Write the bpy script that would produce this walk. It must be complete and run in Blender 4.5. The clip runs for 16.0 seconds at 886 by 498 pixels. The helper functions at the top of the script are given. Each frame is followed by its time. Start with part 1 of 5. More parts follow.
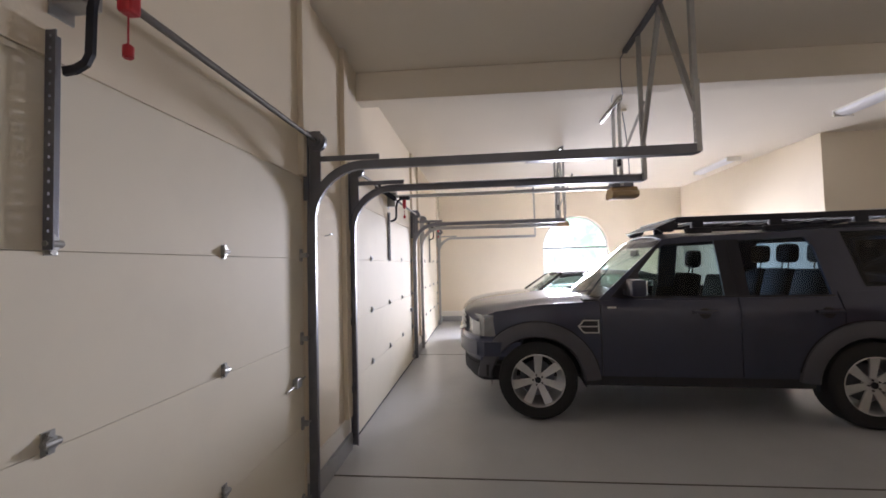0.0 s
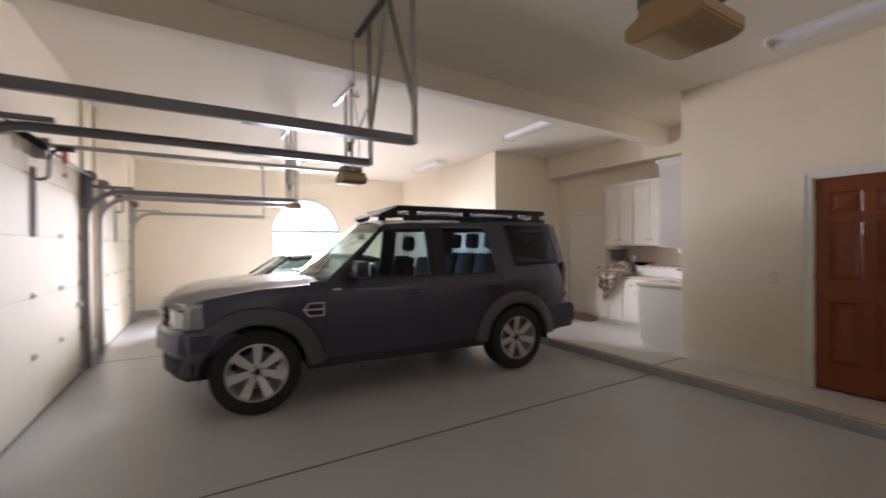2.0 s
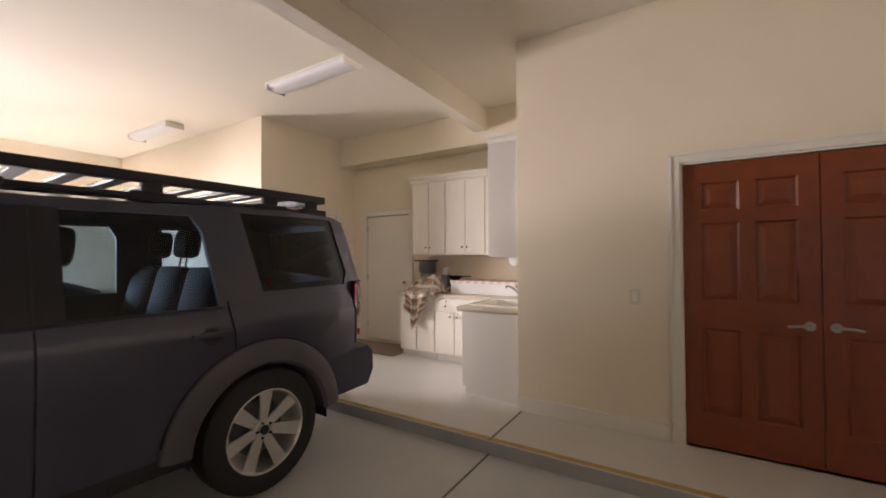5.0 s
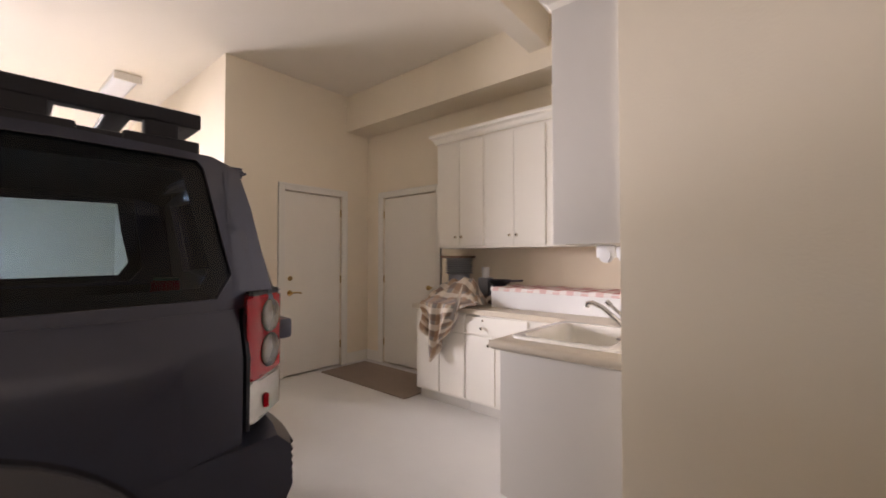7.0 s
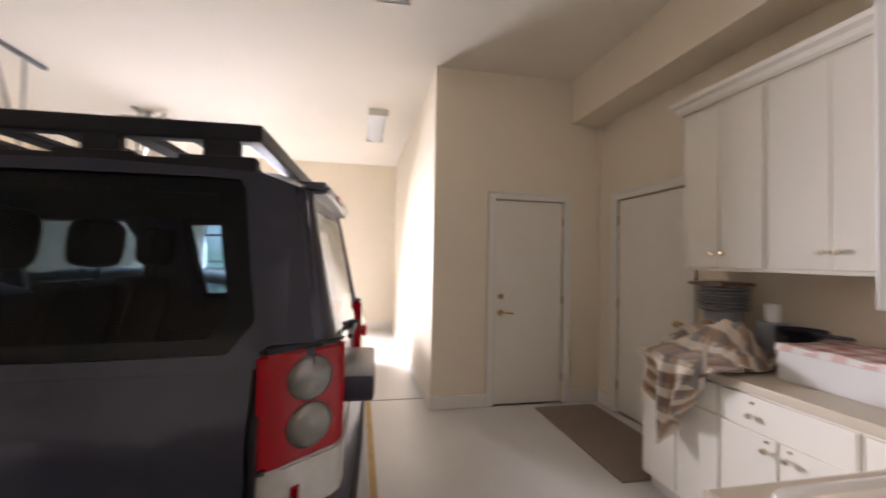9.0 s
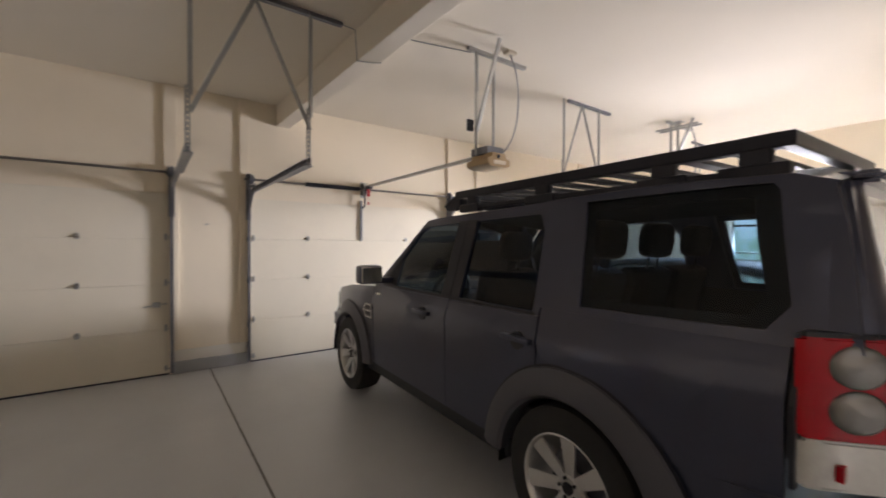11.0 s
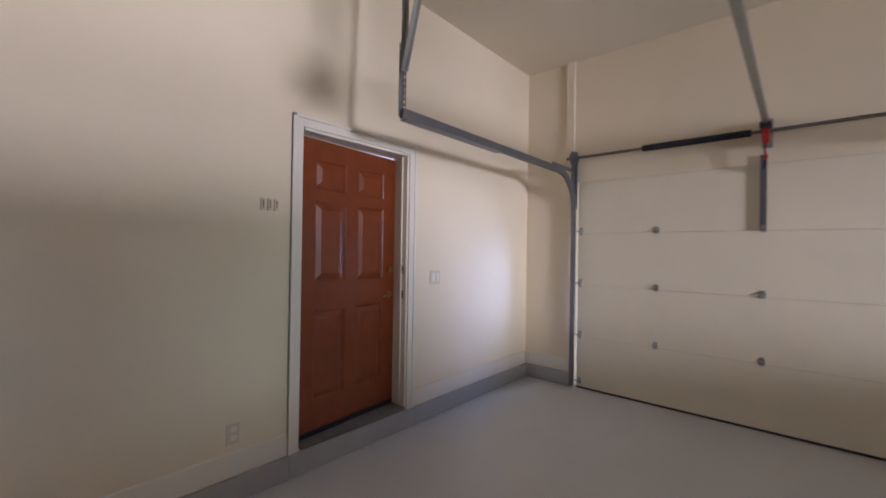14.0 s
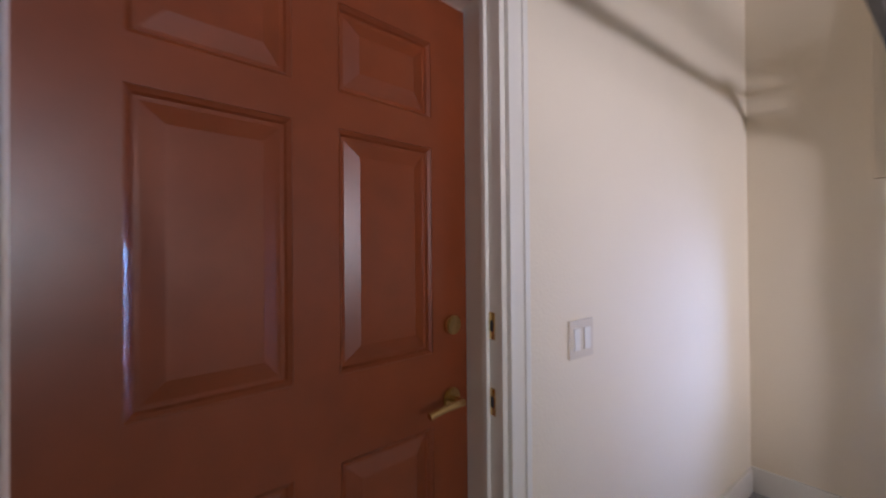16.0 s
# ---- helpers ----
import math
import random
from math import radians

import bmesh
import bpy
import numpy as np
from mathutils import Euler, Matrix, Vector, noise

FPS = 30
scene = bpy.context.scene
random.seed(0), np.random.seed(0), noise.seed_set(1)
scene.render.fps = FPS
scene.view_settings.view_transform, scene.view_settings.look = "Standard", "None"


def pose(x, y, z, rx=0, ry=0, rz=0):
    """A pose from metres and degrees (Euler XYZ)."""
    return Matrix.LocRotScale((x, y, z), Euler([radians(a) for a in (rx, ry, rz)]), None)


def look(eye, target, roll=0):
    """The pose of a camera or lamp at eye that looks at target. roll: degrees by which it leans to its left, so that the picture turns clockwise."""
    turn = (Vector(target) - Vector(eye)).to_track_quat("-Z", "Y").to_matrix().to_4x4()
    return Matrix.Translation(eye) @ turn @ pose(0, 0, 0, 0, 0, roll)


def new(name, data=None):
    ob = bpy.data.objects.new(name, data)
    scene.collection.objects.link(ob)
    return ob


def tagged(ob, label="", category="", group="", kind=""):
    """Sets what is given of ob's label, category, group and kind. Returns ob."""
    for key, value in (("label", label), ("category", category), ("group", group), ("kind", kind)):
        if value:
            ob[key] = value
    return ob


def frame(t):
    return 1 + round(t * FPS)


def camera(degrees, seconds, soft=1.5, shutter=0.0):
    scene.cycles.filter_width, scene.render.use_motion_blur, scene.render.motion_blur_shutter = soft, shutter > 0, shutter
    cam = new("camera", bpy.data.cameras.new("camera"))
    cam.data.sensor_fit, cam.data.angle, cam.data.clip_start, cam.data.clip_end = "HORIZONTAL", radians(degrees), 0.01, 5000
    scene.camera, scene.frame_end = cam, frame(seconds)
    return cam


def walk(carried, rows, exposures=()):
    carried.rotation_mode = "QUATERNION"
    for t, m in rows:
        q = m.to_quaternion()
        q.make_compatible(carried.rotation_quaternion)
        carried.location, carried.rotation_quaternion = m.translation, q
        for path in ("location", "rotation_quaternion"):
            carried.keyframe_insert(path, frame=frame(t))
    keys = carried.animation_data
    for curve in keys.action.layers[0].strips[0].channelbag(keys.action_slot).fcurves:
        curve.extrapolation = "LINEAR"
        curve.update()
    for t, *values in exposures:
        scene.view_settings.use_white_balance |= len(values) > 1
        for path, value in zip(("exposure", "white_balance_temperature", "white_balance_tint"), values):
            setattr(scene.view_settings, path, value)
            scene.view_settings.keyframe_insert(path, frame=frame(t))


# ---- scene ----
cam = camera(94.9, 16.0, soft=1.7, shutter=0.42)
PATH = [
    (0, (1.169, 1.123, 1.535), (0.975, 3.112, 1.612), -1.4),
    (0.5, (1.006, 1.149, 1.539), (0.961, 3.147, 1.615), -1.6),
    (1, (0.995, 1.142, 1.534), (1.189, 3.132, 1.574), -1.4),
    (1.5, (1.079, 1.148, 1.527), (1.679, 3.056, 1.534), -0.9),
    (2, (1.264, 1.271, 1.492), (2.282, 2.993, 1.48), -0.3),
    (2.5, (1.486, 1.511, 1.487), (2.831, 2.992, 1.469), -0.3),
    (3, (1.674, 1.836, 1.495), (3.237, 3.083, 1.484), -0.4),
    (3.5, (1.908, 2.124, 1.484), (3.572, 3.233, 1.491), -0.6),
    (4, (2.214, 2.357, 1.479), (3.922, 3.396, 1.491), -0.6),
    (4.2, (2.336, 2.44, 1.501), (4.055, 3.462, 1.522), -0.7),
    (6.5, (4.343, 3.372, 1.39), (5.917, 4.604, 1.448), 0.5),
    (7, (4.712, 3.611, 1.401), (6.235, 4.907, 1.443), -0.0),
    (7.5, (5.044, 3.84, 1.44), (6.452, 5.26, 1.483), -0.1),
    (8, (5.363, 3.946, 1.454), (6.551, 5.554, 1.521), 0.3),
    (8.2, (5.453, 3.982, 1.476), (6.55, 5.653, 1.54), 0.4),
    (10.3, (5.752, 3.585, 1.541), (4.551, 5.184, 1.533), 0.6),
    (10.5, (5.776, 3.511, 1.537), (4.409, 4.971, 1.513), -0.0),
    (11, (5.758, 3.478, 1.536), (4.138, 4.651, 1.516), 0.2),
    (11.5, (5.713, 3.464, 1.544), (3.881, 4.266, 1.521), 0.8),
    (12, (5.602, 3.38, 1.491), (3.603, 3.446, 1.459), 0.8),
    (12.5, (5.368, 3.177, 1.503), (3.449, 2.616, 1.47), 0.1),
    (13, (4.99, 2.898, 1.426), (3.281, 1.86, 1.408), -0.3),
    (13.5, (4.561, 2.63, 1.409), (2.996, 1.385, 1.391), 0.5),
    (14, (4.114, 2.333, 1.397), (2.609, 1.016, 1.405), 0.9),
    (14.5, (3.674, 1.958, 1.41), (2.259, 0.545, 1.405), 0.8),
    (15, (3.295, 1.551, 1.419), (1.949, 0.072, 1.412), 0.3),
    (15.5, (2.933, 1.161, 1.408), (1.675, -0.394, 1.425), -0.1),
    (16, (2.649, 0.743, 1.439), (1.432, -0.845, 1.454), -0.5),
]
walk(cam, [(t, look(eye, target, roll)) for t, eye, target, roll in PATH], [(0, 0.0, 6250, 22), (1.5, 0.08, 6300, 22), (3, 0.08, 6950, 23), (4.2, 0.18, 7350, 24), (6.3, 0.36, 6900, 25), (8.2, 0.28, 6850, 25), (10.3, 0.0, 6200, 18), (11, 0.08, 6650, 20), (12, 0.12, 6550, 21), (13, 0.08, 6450, 23), (16, 0.08, 6350, 28)])

# ---- world and light ----
world = bpy.data.worlds.new("world")
scene.world = world
world.use_nodes = True
_nt = world.node_tree
_sky = _nt.nodes.new("ShaderNodeTexSky")
_sky.sky_type, _sky.sun_disc = "NISHITA", False
_sky.sun_elevation, _sky.sun_rotation = radians(54), radians(205)
_bg = _nt.nodes["Background"]
_nt.links.new(_sky.outputs[0], _bg.inputs[0])
_bg.inputs[1].default_value = 0.12

sun = new("sun", bpy.data.lights.new("sun", "SUN"))
sun.data.energy, sun.data.angle, sun.data.color = 3.0, radians(0.5), (1.0, 0.95, 0.86)
sun.matrix_world = look((0, 0, 20), (6.0, 13, 0))
tagged(sun, kind="structure")


def area_lamp(name, m, w, h, power, color):
    lamp = new(name, bpy.data.lights.new(name, "AREA"))
    lamp.data.shape, lamp.data.size, lamp.data.size_y = "RECTANGLE", w, h
    lamp.data.energy, lamp.data.color = power, color
    lamp.matrix_world = m
    return lamp


# daylight of the arched window, standing in the outer half of its opening
window_daylight = area_lamp("window_daylight", look((3.62, 12.385, 1.82), (3.62, 6.0, -2.2)), 1.5, 1.6, 700, (0.90, 0.945, 1.0))
window_daylight.data.spread = radians(124)
# daylight leaking through the gap beside the first garage door
area_lamp("gap_daylight", look((0.010, 0.558, 0.95), (1.35, 0.0, 0.82)), 0.016, 1.15, 3.4, (0.28, 0.52, 1.0)).data.spread = radians(92)

# ---- materials ----


def shader(name, color, rough=0.6, metal=0.0, var=0.08, scale=6.0, bump=0.02, bscale=60.0, coat=0.0, spec=0.5, stain=0.0, stain_scale=1.2):
    """Principled surface with two scales of variation in colour and a fine bump."""
    m = bpy.data.materials.new(name)
    m.use_nodes = True
    nt = m.node_tree
    p = nt.nodes["Principled BSDF"]
    p.inputs["Roughness"].default_value = rough
    p.inputs["Metallic"].default_value = metal
    p.inputs["Coat Weight"].default_value = coat
    p.inputs["Specular IOR Level"].default_value = spec
    co = nt.nodes.new("ShaderNodeTexCoord")
    n1 = nt.nodes.new("ShaderNodeTexNoise")
    n1.inputs["Scale"].default_value, n1.inputs["Detail"].default_value = scale, 5
    nt.links.new(co.outputs["Object"], n1.inputs["Vector"])
    mix = nt.nodes.new("ShaderNodeMix")
    mix.data_type = "RGBA"
    mix.inputs[6].default_value = (*[c * (1 - var) for c in color], 1)
    mix.inputs[7].default_value = (*[min(1, c * (1 + var)) for c in color], 1)
    nt.links.new(n1.outputs["Fac"], mix.inputs[0])
    out = mix.outputs[2]
    if stain:
        n2 = nt.nodes.new("ShaderNodeTexNoise")
        n2.inputs["Scale"].default_value, n2.inputs["Detail"].default_value = stain_scale, 8
        n2.inputs["Roughness"].default_value = 0.65
        nt.links.new(co.outputs["Object"], n2.inputs["Vector"])
        ramp = nt.nodes.new("ShaderNodeValToRGB")
        ramp.color_ramp.elements[0].position, ramp.color_ramp.elements[1].position = 0.5, 0.72
        nt.links.new(n2.outputs["Fac"], ramp.inputs[0])
        amount = nt.nodes.new("ShaderNodeMath")
        amount.operation = "MULTIPLY"
        amount.inputs[1].default_value = stain
        nt.links.new(ramp.outputs[0], amount.inputs[0])
        mix2 = nt.nodes.new("ShaderNodeMix")
        mix2.data_type = "RGBA"
        mix2.inputs[7].default_value = (*[c * 0.6 for c in color], 1)
        nt.links.new(amount.outputs[0], mix2.inputs[0])
        nt.links.new(out, mix2.inputs[6])
        out = mix2.outputs[2]
    nt.links.new(out, p.inputs["Base Color"])
    if bump:
        n3 = nt.nodes.new("ShaderNodeTexNoise")
        n3.inputs["Scale"].default_value, n3.inputs["Detail"].default_value = bscale, 3
        nt.links.new(co.outputs["Object"], n3.inputs["Vector"])
        b = nt.nodes.new("ShaderNodeBump")
        b.inputs["Strength"].default_value, b.inputs["Distance"].default_value = min(1, bump * 10), 0.003
        nt.links.new(n3.outputs["Fac"], b.inputs["Height"])
        nt.links.new(b.outputs[0], p.inputs["Normal"])
    return m


def glass_shader(name, color, rough=0.0, ior=1.5):
    """Thin pane: clear light through, mirror gloss by Fresnel."""
    m = bpy.data.materials.new(name)
    m.use_nodes = True
    nt = m.node_tree
    nt.nodes.clear()
    o = nt.nodes.new("ShaderNodeOutputMaterial")
    t = nt.nodes.new("ShaderNodeBsdfTransparent")
    t.inputs[0].default_value = (*color, 1)
    g = nt.nodes.new("ShaderNodeBsdfGlossy")
    g.inputs["Roughness"].default_value = rough
    f = nt.nodes.new("ShaderNodeFresnel")
    f.inputs[0].default_value = ior
    mx = nt.nodes.new("ShaderNodeMixShader")
    nt.links.new(f.outputs[0], mx.inputs[0])
    nt.links.new(t.outputs[0], mx.inputs[1])
    nt.links.new(g.outputs[0], mx.inputs[2])
    nt.links.new(mx.outputs[0], o.inputs[0])
    return m


WALL = shader("painted_drywall", (0.835, 0.738, 0.585), 0.75, var=0.03, scale=1.5, bump=0.03, bscale=90, stain=0.08, spec=0.25)
CEIL = shader("ceiling_paint", (0.85, 0.782, 0.672), 0.85, var=0.03, scale=1.2, bump=0.03, bscale=80, spec=0.2)
WHITE = shader("white_trim_paint", (0.80, 0.765, 0.69), 0.45, var=0.03, scale=4, bump=0.01, bscale=40)
CABWHITE = shader("white_cabinet_paint", (0.82, 0.775, 0.69), 0.4, var=0.03, scale=3, bump=0.01, bscale=30)
FLOOR = shader("grey_painted_concrete", (0.545, 0.552, 0.56), 0.34, var=0.06, scale=2.0, bump=0.03, bscale=45, stain=0.18, stain_scale=0.9)
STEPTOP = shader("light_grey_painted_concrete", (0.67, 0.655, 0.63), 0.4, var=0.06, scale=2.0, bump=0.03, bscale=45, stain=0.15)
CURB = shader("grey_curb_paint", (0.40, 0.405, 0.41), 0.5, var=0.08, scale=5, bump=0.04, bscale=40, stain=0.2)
JOINT = shader("joint_sealant", (0.17, 0.16, 0.15), 0.8, var=0.2, scale=20, bump=0.05)
YELLOW = shader("worn_yellow_tape", (0.50, 0.33, 0.12), 0.6, var=0.25, scale=14, bump=0.03, stain=0.7, stain_scale=5)
GDOOR = shader("cream_door_steel", (0.79, 0.725, 0.595), 0.66, var=0.03, scale=1.5, bump=0.006, bscale=160, spec=0.25, stain=0.12, stain_scale=1.6)
STEEL = shader("galvanised_steel", (0.42, 0.42, 0.41), 0.42, 0.85, var=0.15, scale=18, bump=0.03, bscale=120, stain=0.2, stain_scale=6)
DARKSTEEL = shader("dull_track_steel", (0.19, 0.195, 0.22), 0.42, 0.7, var=0.15, scale=12, bump=0.03, bscale=100, stain=0.25, stain_scale=5)
BLACK = shader("black_painted_metal", (0.011, 0.012, 0.021), 0.45, 0.2, var=0.2, scale=15, bump=0.02)
BLACKPLASTIC = shader("black_plastic", (0.014, 0.015, 0.024), 0.55, var=0.2, scale=25, bump=0.03, bscale=200)
DULLBAR = shader("dull_grey_steel", (0.20, 0.185, 0.17), 0.6, 0.6, var=0.2, scale=14, bump=0.03, stain=0.3, stain_scale=4)
RED = shader("red_plastic", (0.5, 0.02, 0.03), 0.4, var=0.1)
CHROME = shader("chrome", (0.75, 0.75, 0.75), 0.12, 1.0, var=0.03, bump=0)
BRASS = shader("brass", (0.62, 0.45, 0.2), 0.25, 1.0, var=0.08, scale=20, bump=0)
BULBWHITE = shader("acrylic_diffuser", (0.78, 0.78, 0.80), 0.35, var=0.02, bump=0)
OPENER = shader("tan_opener_plastic", (0.42, 0.29, 0.15), 0.4, var=0.06, scale=8, bump=0.01)
PLATE = shader("almond_switch_plastic", (0.70, 0.61, 0.48), 0.4, var=0.03, bump=0)
BUTTON = shader("brown_button_plastic", (0.20, 0.13, 0.075), 0.6, var=0.05, bump=0)
WOOD = shader("red_stained_mahogany", (0.215, 0.044, 0.012), 0.31, var=0.25, scale=9, bump=0.006, coat=0.1)
GLASS = glass_shader("clear_glass", (0.97, 0.98, 0.97))

# ---- building helpers ----


def thing(name, label="", category="", group="", kind="", m=None):
    ob = new(name)
    if m is not None:
        ob.matrix_basis = m
    return tagged(ob, label, category, group, kind)


def mesh_of(name, bm, material, smooth=False):
    me = bpy.data.meshes.new(name)
    bmesh.ops.recalc_face_normals(bm, faces=bm.faces)
    bm.to_mesh(me)
    bm.free()
    for mat in (material if isinstance(material, (list, tuple)) else (material,)):
        me.materials.append(mat)
    if smooth:
        me.polygons.foreach_set("use_smooth", [True] * len(me.polygons))
        me.set_sharp_from_angle(angle=radians(40))
    return me


def part(name, bm, material, parent=None, label="", m=None, smooth=False):
    ob = new(name, mesh_of(name, bm, material, smooth))
    if parent is not None:
        ob.parent = parent
    if m is not None:
        ob.matrix_basis = m
    if label:
        ob["label"] = label
    return ob


def setting(name, bm, material, label="", category="", smooth=False):
    return tagged(part(name, bm, material, smooth=smooth), label, category, kind="structure")


def box(x0, y0, z0, x1, y1, z1, bevel=0.0, bm=None, m=None):
    """A box between two corners, with its edges rounded, as a bmesh or added to one."""
    b = bmesh.new()
    bmesh.ops.create_cube(b, size=1)
    for v in b.verts:
        v.co = Vector(((x0 + x1) / 2 + v.co.x * abs(x1 - x0), (y0 + y1) / 2 + v.co.y * abs(y1 - y0), (z0 + z1) / 2 + v.co.z * abs(z1 - z0)))
    if bevel:
        bmesh.ops.bevel(b, geom=b.edges[:], offset=bevel, segments=2, affect="EDGES", profile=0.6)
    if m is not None:
        b.transform(m)
    return join(bm, b)


def join(bm, b):
    if bm is None:
        return b
    me = bpy.data.meshes.new("tmp")
    b.to_mesh(me)
    b.free()
    bm.from_mesh(me)
    bpy.data.meshes.remove(me)
    return bm


def rod(p, q, r, n=10, bm=None, r2=None, bevel=0.0):
    """A round bar from p to q."""
    p, q = Vector(p), Vector(q)
    b = bmesh.new()
    bmesh.ops.create_cone(b, cap_ends=True, segments=n, radius1=r, radius2=r if r2 is None else r2, depth=(q - p).length)
    if bevel:
        bmesh.ops.bevel(b, geom=[e for e in b.edges if len(e.link_faces) == 2 and max(len(f.verts) for f in e.link_faces) > 4], offset=bevel, segments=2, affect="EDGES")
    b.transform(Matrix.Translation((p + q) / 2) @ (q - p).to_track_quat("Z", "Y").to_matrix().to_4x4())
    return join(bm, b)


def sweep(path, section, bm=None, up=(0, 0, 1), closed=False):
    """A section (pairs of side, height) drawn along a path of points."""
    b = bmesh.new()
    pts = [Vector(p) for p in path]
    rings = []
    for i, p in enumerate(pts):
        d = (pts[min(i + 1, len(pts) - 1)] - pts[max(i - 1, 0)]).normalized()
        side = d.cross(Vector(up)).normalized()
        top = side.cross(d).normalized()
        rings.append([b.verts.new(p + side * s + top * h) for s, h in section])
    n = len(section)
    for a, c in zip(rings, rings[1:]):
        for j in range(n):
            b.faces.new((a[j], a[(j + 1) % n], c[(j + 1) % n], c[j]))
    b.faces.new(rings[0])
    b.faces.new(rings[-1][::-1])
    return join(bm, b)


def round_section(r, n=8):
    return [(r * math.cos(2 * math.pi * i / n), r * math.sin(2 * math.pi * i / n)) for i in range(n)]


def wall_with_holes(name, origin, along, length, z0, z1, thick, holes, label):
    """A wall from origin along a direction, its room face on the line and its thickness to the right of it."""
    ax = Vector(along).normalized()
    nrm = ax.cross(Vector((0, 0, 1)))
    b = bmesh.new()
    cuts = sorted({0.0, length, *[h[0] for h in holes], *[h[1] for h in holes]})
    turn = Matrix((ax, nrm, (0, 0, 1))).transposed().to_4x4()
    turn.translation = Vector((*origin, 0))
    for a, c in zip(cuts, cuts[1:]):
        solid = [(z0, z1)]
        for h in holes:
            if h[0] <= a + 1e-6 and h[1] >= c - 1e-6:
                solid = [(p, q) for s, e in solid for p, q in ((s, min(e, h[2])), (max(s, h[3]), e)) if q - p > 1e-4]
        for s, e in solid:
            box(a, 0, s, c, thick, e, bm=b, m=turn)
    bmesh.ops.remove_doubles(b, verts=b.verts, dist=1e-4)
    return setting(name, b, WALL, label, "wall")


# ---- the shell ----
CEILZ, STEPZ, STEPX = 3.40, 0.10, 5.72
HX, AY, BX, SY, NX, FY = 6.41, 4.125, 8.10, 7.775, 6.33, 12.20
DOORS = ((0.60, 3.675), (4.55, 7.70), (8.50, 11.42))
DH = 2.13

floor = setting("floor", box(-0.25, -0.3, -0.2, STEPX, FY + 0.2, 0), FLOOR, "grey painted concrete garage floor with scuffs", "floor")
b = box(STEPX, -0.3, -0.2, BX + 0.3, FY + 0.2, STEPZ, 0.008)
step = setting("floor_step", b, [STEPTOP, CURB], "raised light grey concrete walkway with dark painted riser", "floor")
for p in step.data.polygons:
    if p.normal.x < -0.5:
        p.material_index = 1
setting("ceiling", box(-0.2, -0.2, CEILZ, BX + 0.2, FY + 0.2, CEILZ + 0.2), CEIL, "plain painted garage ceiling", "ceiling")
_beam = box(0.0, 4.87, 3.12, BX, 5.045, CEILZ - 0.003, 0.006)
for v in _beam.verts:
    v.co.y += 0.027 * v.co.x
setting("ceiling_beam", _beam, CEIL, "deep painted beam across the garage", "beam")
setting("soffit", box(7.76, AY + 0.003, 2.955, BX - 0.003, SY - 0.003, CEILZ - 0.003, 0.006), WALL, "painted soffit above the kitchen cabinets", "soffit")

wall_with_holes("wall_west", (0, FY + 0.2), (0, -1, 0), FY + 0.4, 0, CEILZ, 0.22, [(FY + 0.2 - e, FY + 0.2 - s + (0.045 if s < 1 else 0), 0, DH) for s, e in DOORS], "beige wall with three garage door openings")
EX0, EX1, EZ0, EZ1 = 1.875, 2.795, 0.145, 2.155
wall_with_holes("wall_south", (-0.2, 0), (1, 0, 0), HX + 0.4, 0, CEILZ, 0.16, [(EX0 + 0.2, EX1 + 0.2, EZ0, EZ1)], "beige wall with the side entry door")
DD0, DD1, DDT = 1.32, 2.86, 2.145
wall_with_holes("wall_east", (HX, -0.2), (0, 1, 0), AY + 0.2, 0, CEILZ, 0.16, [(DD0 + 0.2, DD1 + 0.2, STEPZ, DDT)], "beige wall with double wooden doors")
setting("wall_alcove_south", box(HX + 0.16, AY - 0.16, 0, BX, AY, CEILZ), WALL, "beige wall behind the sink counter", "wall")
HD0, HD1 = 6.59, 7.47
wall_with_holes("wall_alcove_east", (BX, AY), (0, 1, 0), SY - AY + 0.16, 0, CEILZ, 0.16, [(HD0 - AY, HD1 - AY, STEPZ, 2.14)], "beige kitchenette back wall")
SD0, SD1 = 6.95, 7.69
wall_with_holes("wall_alcove_north", (NX, SY), (1, 0, 0), BX - NX, 0, CEILZ, -0.16, [(SD0 - NX, SD1 - NX, STEPZ, 2.14)], "beige wall with a cream side door")
setting("wall_north_east", box(NX, SY + 0.16, 0, NX + 0.16, FY, CEILZ), WALL, "beige side wall of the far bay", "wall")
# far wall with the arched opening
WX, WR, WZ, WSILL = 3.62, 0.85, 1.903, 0.92


def far_wall():
    b = bmesh.new()
    arc = [(WX + WR * math.cos(a), WZ + WR * math.sin(a)) for a in [math.pi * i / 24 for i in range(25)]]
    hole = [(WX + WR, WSILL)] + arc + [(WX - WR, WSILL)]
    outer = [(-0.2, 0), (NX + 0.2, 0), (NX + 0.2, CEILZ), (-0.2, CEILZ)]
    edges = []
    for loop in (hole, outer):
        vs = [b.verts.new((x, FY, z)) for x, z in loop]
        edges += [b.edges.new((vs[i], vs[(i + 1) % len(vs)])) for i in range(len(vs))]
    bmesh.ops.triangle_fill(b, edges=edges, use_beauty=True)
    g = bmesh.ops.extrude_face_region(b, geom=b.faces[:])
    bmesh.ops.translate(b, verts=[v for v in g["geom"] if isinstance(v, bmesh.types.BMVert)], vec=(0, 0.2, 0))
    return setting("wall_north", b, WALL, "beige end wall with an arched window", "wall")


far_wall()
